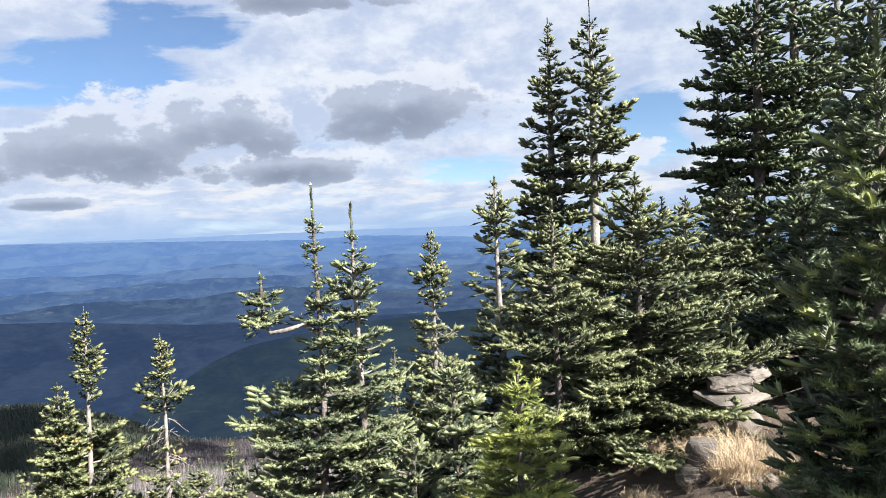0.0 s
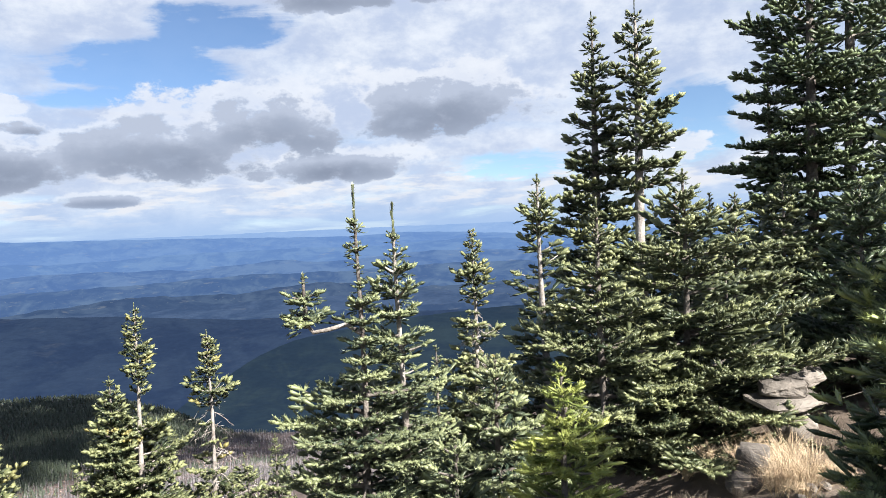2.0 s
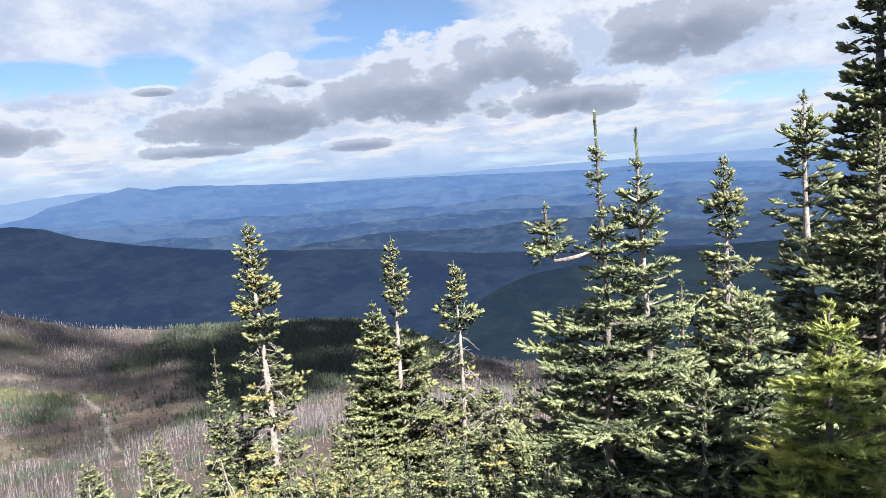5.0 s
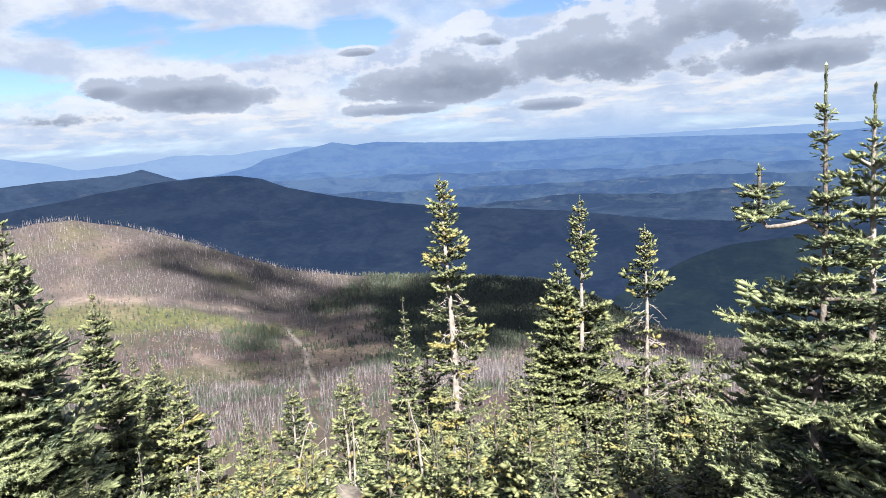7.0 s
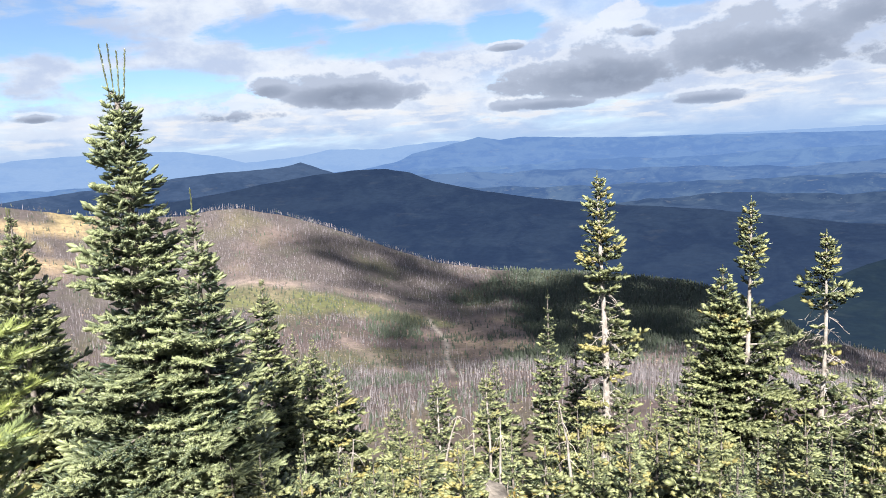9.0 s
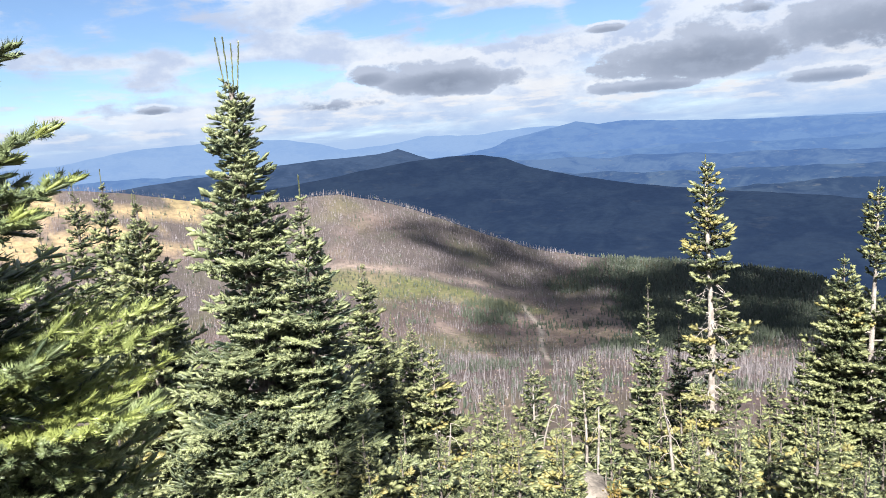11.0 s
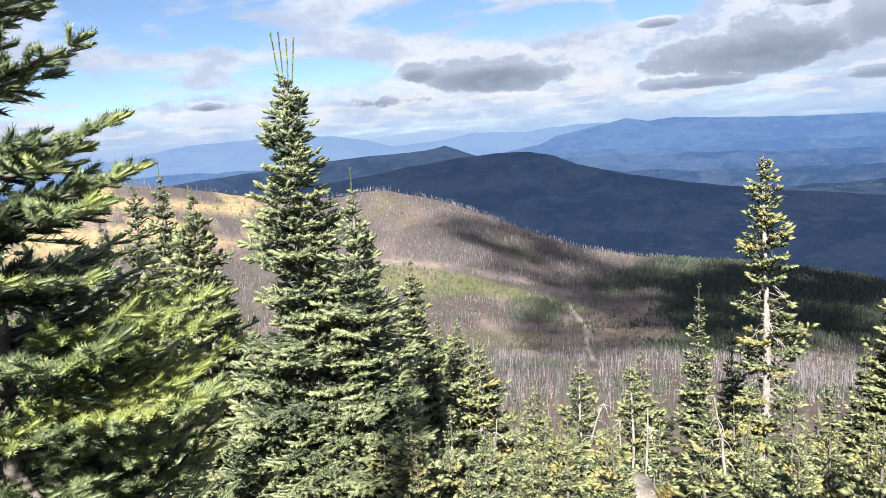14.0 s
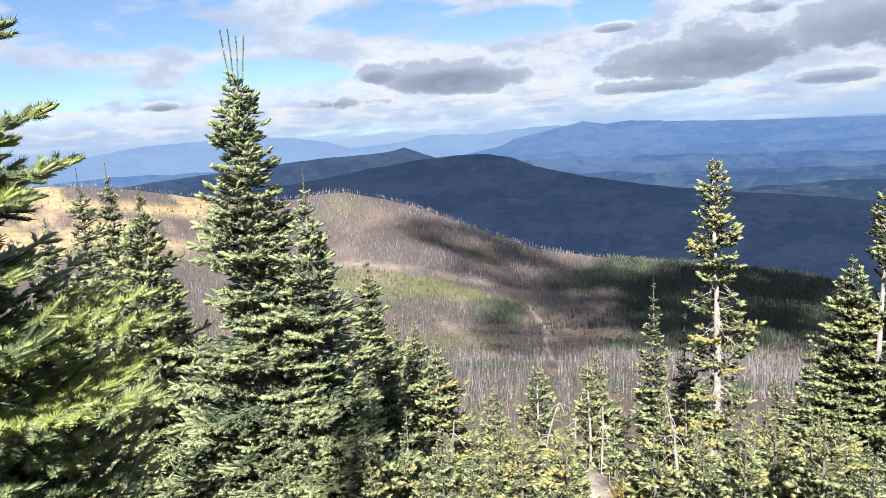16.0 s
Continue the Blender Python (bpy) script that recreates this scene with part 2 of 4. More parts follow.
def zones(az, el, r, x, y):
    """Shares of green brush, bare clearing, dark forest, tawny grass in the land beyond the slope."""
    a, e = az + 1.2 * warp(x, y, 60, 1), el + 0.5 * warp(x, y, 45, 2)
    mid = np.interp(a, [48, 52, 55, 60, 66, 74], [-15.0, -14.2, -13.3, -12.1, -11.0, -10.3])
    half = np.interp(a, [48, 53, 60, 68, 76], [0.3, 0.7, 1.0, 1.1, 0.6])
    green = (1 - smooth(np.abs(e - mid), half * 0.6, half * 1.15)) * smooth(a, 49, 52) * (1 - smooth(a, 72, 77))
    green = np.maximum(green, 0.7 * smooth(a, 53, 56) * (1 - smooth(a, 64, 70)) * smooth(e, -17.6, -17.0) * (1 - smooth(e, -16.4, -15.8)))
    clear = 1 - smooth(((a - 47.3) / 4.2) ** 2 + ((e + 15.5) / 1.6) ** 2, 0.7, 1.2)
    forest = (1 - smooth(a, 43, 47.5)) * smooth(e - np.interp(a, [15, 28, 36, 46], [-15.3, -15.8, -17.2, -18.2]), -0.5, 0.6)
    forest = np.maximum(forest, 0.8 - 0.8 * smooth(((a - 47.5) / 3.4) ** 2 + ((e + 11.9) / 0.9) ** 2, 0.5, 1.2))
    forest = np.maximum(forest, 0.6 - 0.6 * smooth(((a - 55) / 2.6) ** 2 + ((e + 14.2) / 0.9) ** 2, 0.5, 1.2)) * (1 - clear)
    tawny = smooth(a, 75, 78) * smooth(e, -7.6, -6.0) * smooth(warp(x, y, 22, 4) + 0.8 * warp(x, y, 60, 5), -0.2, 0.15)
    return green, clear, forest, tawny


def off_road(az, el):
    """Degrees of azimuth from the old logging road."""
    return az - np.interp(el, [-18.5, -17.3, -15.5, -13.6], [50.4, 50.6, 51.0, 52.2]) - 0.15 * np.sin(el * 2.1)


def bare_strips(az, el):
    """Pale bare earth: the edge of the old clearing under the dome, and a washed gully below it."""
    edge = el - np.interp(az, [50, 54, 58, 62, 66, 72], [-13.2, -12.3, -11.2, -10.3, -9.6, -9.2])
    gully = (el + 16.6) + 0.62 * (57.0 - az)
    wash = np.exp(-(gully / 0.55) ** 2) * smooth(az, 53.5, 54.5) * (1 - smooth(az, 59, 60.5))
    return np.maximum(np.exp(-(edge / 0.16) ** 2) * smooth(az, 51, 53) * (1 - smooth(az, 70, 73)), wash)


def build_ground():
    az = np.radians(np.concatenate([np.arange(-45, 44, 0.6), np.arange(44, 56, 0.15), np.arange(56, 110, 0.6), np.arange(110, 314, 3.0), [315.0]]))
    r = np.concatenate([[0.004], np.linspace(0.25, 12, 40), np.geomspace(12.6, 160, 30), np.geomspace(168, 1900, 84)])
    A, Rr = np.meshgrid(az, r, indexing="ij")
    x, y = -np.sin(A) * Rr, np.cos(A) * Rr
    z = ground_z(x, y)
    el = np.degrees(np.arctan2(z - EYE, Rr))
    dg = (np.degrees(A) + 180) % 360 - 180
    green, clear, forest, tawny = zones(dg, el, Rr, x, y)
    far = smooth(Rr, 90, 180)
    col = np.empty((*A.shape, 4))
    col[..., 3] = 1
    # The burned soil leans blue, with slight distance haze put into its colour.
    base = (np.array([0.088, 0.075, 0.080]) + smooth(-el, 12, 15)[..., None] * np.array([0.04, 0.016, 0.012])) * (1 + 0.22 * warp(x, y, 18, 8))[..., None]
    for share, c in ((green, (0.135, 0.15, 0.058)), (clear, (0.30, 0.215, 0.175)), (forest, (0.035, 0.04, 0.022)), (tawny, (0.42, 0.315, 0.175))):
        base = base * (1 - share[..., None]) + np.array(c) * share[..., None]
    pale = smooth(warp(x, y, 55, 41), 0.2, 0.9)[..., None] * 0.4
    base = base * (1 - pale) + np.array([0.33, 0.24, 0.205]) * pale
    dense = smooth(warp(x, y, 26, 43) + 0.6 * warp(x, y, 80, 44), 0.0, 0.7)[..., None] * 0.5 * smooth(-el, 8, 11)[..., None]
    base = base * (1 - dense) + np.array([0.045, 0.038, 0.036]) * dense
    strip = bare_strips(dg, el)[..., None] * 0.55
    base = base * (1 - strip) + np.array([0.40, 0.315, 0.275]) * strip
    moss = smooth(warp(x, y, 70, 42), 0.3, 1.0)[..., None] * 0.5
    base = base * (1 - moss) + np.array([0.12, 0.125, 0.05]) * moss
    road = np.exp(-(off_road(dg, el) / 0.22) ** 2) * smooth(el, -18.5, -18) * (1 - smooth(el, -14.0, -13.5))
    base = base * (1 - road[..., None]) + np.array([0.52, 0.45, 0.39]) * road[..., None]
    home = np.array([0.165, 0.13, 0.105]) * (1 + 0.3 * warp(x, y, 0.5, 9))[..., None]
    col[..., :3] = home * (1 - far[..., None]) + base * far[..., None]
    buf = Buf()
    buf.add(np.stack([x, y, z], -1), grid_faces(*A.shape))
    m = bpy.data.materials.new("mountain_ground")
    m.use_nodes = True
    N = Nodes(m.node_tree)
    c = N.add("ShaderNodeAttribute", attribute_name="soil").outputs["Color"]
    at = N.add("ShaderNodeTexCoord").outputs["Object"]
    fine = N.noise(at, 7.0, 8.0, 0.65)
    coarse = N.noise(at, 0.12, 8.0, 0.7)
    c = N.mix(N.step(fine, 0.3, 0.7), N.mix(0.45, c, (0.05, 0.035, 0.025)), c)
    c = N.mix(N.step(coarse, 0.35, 0.65), N.mix(0.55, c, (0.05, 0.042, 0.036)), c)
    c = N.mix(N.math("MULTIPLY", N.step(N.noise(at, 0.35, 6.0, 0.7), 0.55, 0.68), 0.5), c, (0.22, 0.19, 0.17))
    c = N.mix(N.math("MULTIPLY", N.step(N.noise(at, 0.02, 5.0, 0.6), 0.5, 0.64), 0.4), c, N.mix(0.5, c, (0.06, 0.07, 0.03)))
    b = N.add("ShaderNodeBump", {"Height": fine, "Strength": 0.8, "Distance": 0.05})
    p = N.add("ShaderNodeBsdfPrincipled", {"Base Color": c, "Roughness": 0.95, "Specular IOR Level": 0.15, "Normal": b.outputs[0]})
    N.add("ShaderNodeOutputMaterial", {"Surface": p.outputs[0]})
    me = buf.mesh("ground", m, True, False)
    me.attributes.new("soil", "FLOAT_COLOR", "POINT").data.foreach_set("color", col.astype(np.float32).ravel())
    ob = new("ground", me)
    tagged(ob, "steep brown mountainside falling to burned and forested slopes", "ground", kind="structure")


build_ground()


# ---- far hills and plain ----
HILL_AZ = [-60, -10, 10, 19.8, 28.6, 35.5, 42.5, 47, 51, 53, 55, 57, 59.9, 63.9, 67.6, 70.5, 80, 110]
HILL_EL = [-7.5, -7.2, -7.0, -6.75, -5.64, -5.1, -4.3, -3.5, -2.45, -1.6, -1.18, -1.2, -1.35, -1.75, -2.3, -2.7, -3.6, -5]
SPUR_AZ = [-60, -20, 0, 8, 13.9, 16, 18.7, 22.2, 26, 110]
SPUR_EL = [-5.5, -6, -7.0, -7.6, -8.35, -8.7, -9.6, -11.4, -13.5, -16]


def backdrop_ridge(name, label, r0, crest, foot, colour_low, colour_high, rough_el, seed, drop, patch=0.3, scale=1.0):
    """One far ridge, from its foot up to its crest and down behind it. It is so far off that it does not shift."""
    az = np.arange(-60, 112, 0.25)
    u = np.concatenate([np.linspace(0, 1, 16), np.linspace(1.1, 1.4, 3)])
    A, U = np.meshgrid(az, u, indexing="ij")
    top = np.interp(A, *crest) if isinstance(crest, tuple) else crest + 0 * A
    top = top + rough_el * (waves(A, 0 * A, seed, 0.12 * scale) + 0.45 * waves(A, 0 * A, seed + 2, 0.45 * scale)) + 0.03 * waves(A, 0 * A, seed + 9, 2.5)
    low = top - drop if foot is None else np.minimum(foot, top - 0.3)
    rise = np.where(U <= 1, U ** 0.8, 1 - (U - 1) * 1.4)
    el = low + (top - low) * rise + 0.05 * drop * waves(A, U * 300, seed + 4, 0.6 * scale) * np.sin(np.clip(U, 0, 1) * math.pi)
    r = r0 * (0.93 + 0.07 * U)
    a = np.radians(A)
    buf = Buf()
    buf.add(np.stack([-np.sin(a) * r, np.cos(a) * r, EYE + r * np.tan(np.radians(el))], -1), grid_faces(*A.shape))
    m = bpy.data.materials.new(name)
    m.use_nodes = True
    N = Nodes(m.node_tree)
    at = N.add("ShaderNodeTexCoord").outputs["Object"]
    sq = N.add("ShaderNodeMapping", {"Vector": at, "Scale": (1.0, 1.0, 5.0)}).outputs[0]
    h = N.noise(sq, 0.0022, 6.0, 0.6, 0.5)
    spurs = N.noise(N.add("ShaderNodeMapping", {"Vector": at, "Scale": (1.0, 1.0, 2.2)}).outputs[0], 0.0075, 7.0, 0.62, 1.2)
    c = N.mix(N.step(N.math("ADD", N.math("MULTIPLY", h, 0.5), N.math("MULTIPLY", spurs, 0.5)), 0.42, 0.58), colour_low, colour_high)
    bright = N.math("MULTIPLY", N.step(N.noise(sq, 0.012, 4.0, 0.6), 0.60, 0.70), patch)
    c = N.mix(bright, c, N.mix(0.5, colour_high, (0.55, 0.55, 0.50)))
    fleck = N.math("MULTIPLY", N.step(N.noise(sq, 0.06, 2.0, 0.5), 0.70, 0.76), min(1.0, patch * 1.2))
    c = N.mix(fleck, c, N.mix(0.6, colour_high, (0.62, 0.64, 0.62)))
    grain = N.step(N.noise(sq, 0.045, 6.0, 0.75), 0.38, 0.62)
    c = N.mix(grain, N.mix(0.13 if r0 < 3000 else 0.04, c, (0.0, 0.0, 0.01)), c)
    # Distance haze and cloud shade are painted into this glowing colour.
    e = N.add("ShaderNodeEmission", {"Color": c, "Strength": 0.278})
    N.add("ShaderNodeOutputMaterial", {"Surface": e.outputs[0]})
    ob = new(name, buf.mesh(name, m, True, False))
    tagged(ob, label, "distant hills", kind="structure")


# Ridge colours turn bluer and paler farther off: painted haze, not lit ground.
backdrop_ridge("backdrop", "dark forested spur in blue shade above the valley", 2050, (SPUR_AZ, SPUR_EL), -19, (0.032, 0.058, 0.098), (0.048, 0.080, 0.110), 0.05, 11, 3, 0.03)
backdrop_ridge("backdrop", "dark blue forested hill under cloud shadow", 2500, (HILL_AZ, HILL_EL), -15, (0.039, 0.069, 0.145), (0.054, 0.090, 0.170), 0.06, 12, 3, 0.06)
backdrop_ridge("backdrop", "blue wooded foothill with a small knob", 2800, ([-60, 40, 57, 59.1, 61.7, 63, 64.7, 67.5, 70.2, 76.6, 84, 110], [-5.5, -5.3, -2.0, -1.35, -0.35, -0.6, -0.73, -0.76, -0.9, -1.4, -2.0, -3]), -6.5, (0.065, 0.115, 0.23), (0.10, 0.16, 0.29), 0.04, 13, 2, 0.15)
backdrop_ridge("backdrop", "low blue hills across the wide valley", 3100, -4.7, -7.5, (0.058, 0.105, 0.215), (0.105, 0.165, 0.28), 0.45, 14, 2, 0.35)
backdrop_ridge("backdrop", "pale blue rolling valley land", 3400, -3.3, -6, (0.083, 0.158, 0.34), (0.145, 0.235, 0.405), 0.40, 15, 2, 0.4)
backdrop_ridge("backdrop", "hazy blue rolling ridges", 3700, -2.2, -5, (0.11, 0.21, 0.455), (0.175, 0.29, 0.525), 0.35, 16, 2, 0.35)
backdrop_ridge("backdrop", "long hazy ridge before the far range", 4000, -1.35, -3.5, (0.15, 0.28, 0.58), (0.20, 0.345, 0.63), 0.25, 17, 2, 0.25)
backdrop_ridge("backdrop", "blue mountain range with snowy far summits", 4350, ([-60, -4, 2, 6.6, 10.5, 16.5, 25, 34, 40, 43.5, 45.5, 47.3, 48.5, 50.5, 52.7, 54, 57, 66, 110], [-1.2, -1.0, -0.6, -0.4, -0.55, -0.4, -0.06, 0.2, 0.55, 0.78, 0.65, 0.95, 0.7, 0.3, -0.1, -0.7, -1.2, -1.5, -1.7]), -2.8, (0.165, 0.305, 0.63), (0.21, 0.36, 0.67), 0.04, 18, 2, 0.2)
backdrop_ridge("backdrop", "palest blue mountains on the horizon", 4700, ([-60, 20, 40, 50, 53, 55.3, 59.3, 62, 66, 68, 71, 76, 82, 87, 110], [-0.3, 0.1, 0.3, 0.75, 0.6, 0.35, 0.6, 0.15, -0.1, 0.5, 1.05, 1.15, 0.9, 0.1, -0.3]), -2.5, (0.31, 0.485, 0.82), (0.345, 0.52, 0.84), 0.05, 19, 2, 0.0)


# ---- burned forest and living forest on the far slopes ----
def far_woods():
    k = np.random.RandomState(21)
    n = 124000
    az = k.uniform(8, 104, n)
    r = 130 + 1085 * k.uniform(0, 1, n) ** 0.72
    r[:16000] = 125 + 330 * k.uniform(0, 1, 16000)
    x, y = -np.sin(np.radians(az)) * r, np.cos(np.radians(az)) * r
    z = ground_z(x, y)
    el = np.degrees(np.arctan2(z - EYE, r))
    green, clear, forest, tawny = zones(az, el, r, x, y)
    u = k.uniform(0, 1, n)
    thin = smooth(warp(x, y, 40, 31), -0.9, 0.5)
    dead = u < (1 - green * 0.97) * (1 - clear * 0.92) * (1 - tawny * 0.95) * (1 - forest * 0.75) * (0.12 + 0.88 * thin)
    live = (~dead) & (k.uniform(0, 1, n) < 0.05 + forest * 0.95 + 0.12 * green)
    live &= r > 380
    clump = (k.uniform(0, 1, n) < 0.28 * smooth(warp(x, y, 50, 61), 0.1, 0.8)) & (r < 700)
    live |= clump
    dead &= ((np.abs(off_road(az, el)) > 0.4) | (el > -13.5)) & (bare_strips(az, el) < 0.5)
    spar, cone = Buf(), Buf()
    idx = np.nonzero(dead & ~live)[0]
    h = k.uniform(6, 16, len(idx)) * np.interp(r[idx], [120, 300, 800], [0.28, 0.48, 0.56])
    w = k.uniform(0.13, 0.28, len(idx)) * (0.17 + r[idx] / 1350)
    foot = np.stack([x[idx], y[idx], z[idx] - 0.5], 1)
    tip = foot + np.stack([k.normal(0, 0.35, len(idx)), k.normal(0, 0.35, len(idx)), h + 0.5], 1)
    ring = [foot + w[:, None] * np.array([math.cos(q), math.sin(q), 0]) for q in (0.3, 2.4, 4.5)]
    v = np.stack([*ring, tip], 1)
    f = (np.arange(len(idx)) * 4)[:, None, None] + np.array([[0, 1, 3], [1, 2, 3], [2, 0, 3]])
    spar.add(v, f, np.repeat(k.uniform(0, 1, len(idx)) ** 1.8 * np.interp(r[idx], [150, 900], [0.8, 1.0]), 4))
    # Grey wood turned slightly blue, again for haze put into the colour.
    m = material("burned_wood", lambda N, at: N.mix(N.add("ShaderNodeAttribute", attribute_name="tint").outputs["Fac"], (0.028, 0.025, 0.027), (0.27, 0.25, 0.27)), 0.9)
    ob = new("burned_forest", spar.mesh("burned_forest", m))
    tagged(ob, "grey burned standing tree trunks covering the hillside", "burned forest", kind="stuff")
    idx = np.nonzero(live)[0]
    h = k.uniform(6, 14, len(idx)) * np.where(forest[idx] > 0.4, 0.62, np.interp(r[idx], [120, 700], [0.2, 0.45]))
    ang = np.linspace(0, 2 * math.pi, 6)[:-1]
    for lo, hi, wide in ((0.08, 0.75, 0.21), (0.42, 1.0, 0.14)):
        turn = k.uniform(0, 6, (len(idx), 1))
        rad = h[:, None] * wide * k.uniform(0.7, 1.25, (len(idx), 5))
        ring = np.stack([x[idx][:, None] + np.cos(ang + turn) * rad, y[idx][:, None] + np.sin(ang + turn) * rad, (z[idx] + h * lo)[:, None] + k.normal(0, 0.3, (len(idx), 5))], -1)
        tip = np.stack([x[idx], y[idx], z[idx] + h * hi], -1)[:, None]
        f = (np.arange(len(idx)) * 6)[:, None, None] + np.array([[i, (i + 1) % 5, 5] for i in range(5)])
        cone.add(np.concatenate([ring, tip], 1), f, np.repeat(k.uniform(0, 0.22, len(idx)), 6), np.repeat(0.1 * (green[idx] > 0.3), 6))
    brush = Buf()
    m2 = 26000
    a2, r2 = k.uniform(8, 104, m2), 90 + 760 * k.uniform(0, 1, m2) ** 0.8
    x2, y2 = -np.sin(np.radians(a2)) * r2, np.cos(np.radians(a2)) * r2
    keep = warp(x2, y2, 14, 55) + 0.7 * warp(x2, y2, 70, 56) > -0.25
    x2, y2, r2 = x2[keep], y2[keep], r2[keep]
    z2, size = ground_z(x2, y2), k.uniform(0.25, 1.0, len(x2)) * np.interp(r2, [90, 300, 850], [0.35, 0.8, 1.3])
    v = np.stack([np.stack([x2 + dx * size * k.uniform(0.6, 1.5, len(x2)), y2 + dy * size * k.uniform(0.6, 1.5, len(x2)), z2 + dz * size - 0.1], 1) for dx, dy, dz in ((1, 0, 0), (-0.6, 0.8, 0), (-0.5, -0.9, 0), (0.1, 0, 1.0))], 1)
    f = (np.arange(len(x2)) * 4)[:, None, None] + np.array([[0, 1, 3], [1, 2, 3], [2, 0, 3]])
    brush.add(v, f, np.repeat(k.uniform(0, 1, len(x2)), 4), np.repeat(k.uniform(0, 1, len(x2)), 4))

    def brush_colour(N, at):
        tone = N.mix(N.add("ShaderNodeAttribute", attribute_name="tint").outputs["Fac"], (0.06, 0.05, 0.04), (0.27, 0.20, 0.165))
        return N.mix(N.step(N.add("ShaderNodeAttribute", attribute_name="gold").outputs["Fac"], 0.6, 0.9), tone, (0.09, 0.10, 0.035))

    ob = new("mountain_brush", brush.mesh("mountain_brush", material("brush", brush_colour, 0.95)))
    tagged(ob, "low brown and olive brush among the burned trunks", "brush", kind="stuff")
    ob = new("living_forest", cone.mesh("living_forest", FOREST))
    tagged(ob, "dark green conifer forest on the lower slopes", "forest", kind="stuff")


far_woods()


# ---- unseen clouds added overhead to shade the far slopes ----
CLOUD = material("cloud_vapour", lambda N, at: N.mix(N.noise(at, 0.02, 5.0), (0.72, 0.74, 0.78), (0.86, 0.87, 0.89)), 1.0, spec=0.0)


def cloud_over(az, r, wide, deep, turn, cover, seed):
    """A broken cumulus cloud whose shade falls on the land at that azimuth and distance."""
    rng = np.random.RandomState(seed)
    gx, gy = -math.sin(radians(az)) * r, math.cos(radians(az)) * r
    gz = at_ground(gx, gy)
    c = Vector((gx, gy, gz)) + toward * ((620 - gz) / toward.z)
    ball = bmesh.new()
    bmesh.ops.create_icosphere(ball, subdivisions=1, radius=1.0)
    V = np.array([v.co for v in ball.verts])
    F = np.array([[v.index for v in f.verts] for f in ball.faces])
    ball.free()
    t = radians(turn)
    buf = Buf()
    size = 5.5 if cover < 1 else 12.0
    for i in range(int(cover * wide * deep * 0.72 / size ** 2)):
        a, q = rng.uniform(0, 6.28), math.sqrt(rng.uniform()) * 0.75 + abs(rng.normal(0, 0.22))
        s = rng.uniform(0.7, 1.3) * size
        u, w = math.cos(a) * q * wide, math.sin(a) * q * deep
        at = np.array([u * math.cos(t) - w * math.sin(t), u * math.sin(t) + w * math.cos(t), rng.uniform(-14, 26) * (1.2 - min(q, 1.0))])
        buf.add(at + V * [s * 1.3, s * 1.1, s * 0.6] * rng.uniform(0.75, 1.25, (len(V), 1)), F)
    ob = tagged(new("cloud", buf.mesh("cloud", CLOUD)), "unseen white broken cumulus cloud added to shade the slopes", "cloud", kind="structure")
    ob.location = c


cloud_over(56.6, 1100, 125, 115, 60, 0.98, 11)
cloud_over(52.6, 1010, 115, 155, 55, 0.98, 1)
cloud_over(51.0, 690, 65, 230, 51, 0.98, 12)
cloud_over(45.5, 930, 95, 220, 45, 0.95, 2)
cloud_over(45, 600, 60, 90, 45, 0.7, 13)
cloud_over(39, 900, 140, 260, 40, 1.6, 3)
cloud_over(34.5, 1080, 130, 150, 35, 1.8, 8)
cloud_over(28, 960, 230, 270, 25, 1.3, 4)
cloud_over(12, 1000, 230, 240, 10, 0.7, 5)


# ---- firs ----
def unit_rows(v):
    return v / np.maximum(np.linalg.norm(v, axis=-1, keepdims=True), 1e-9)


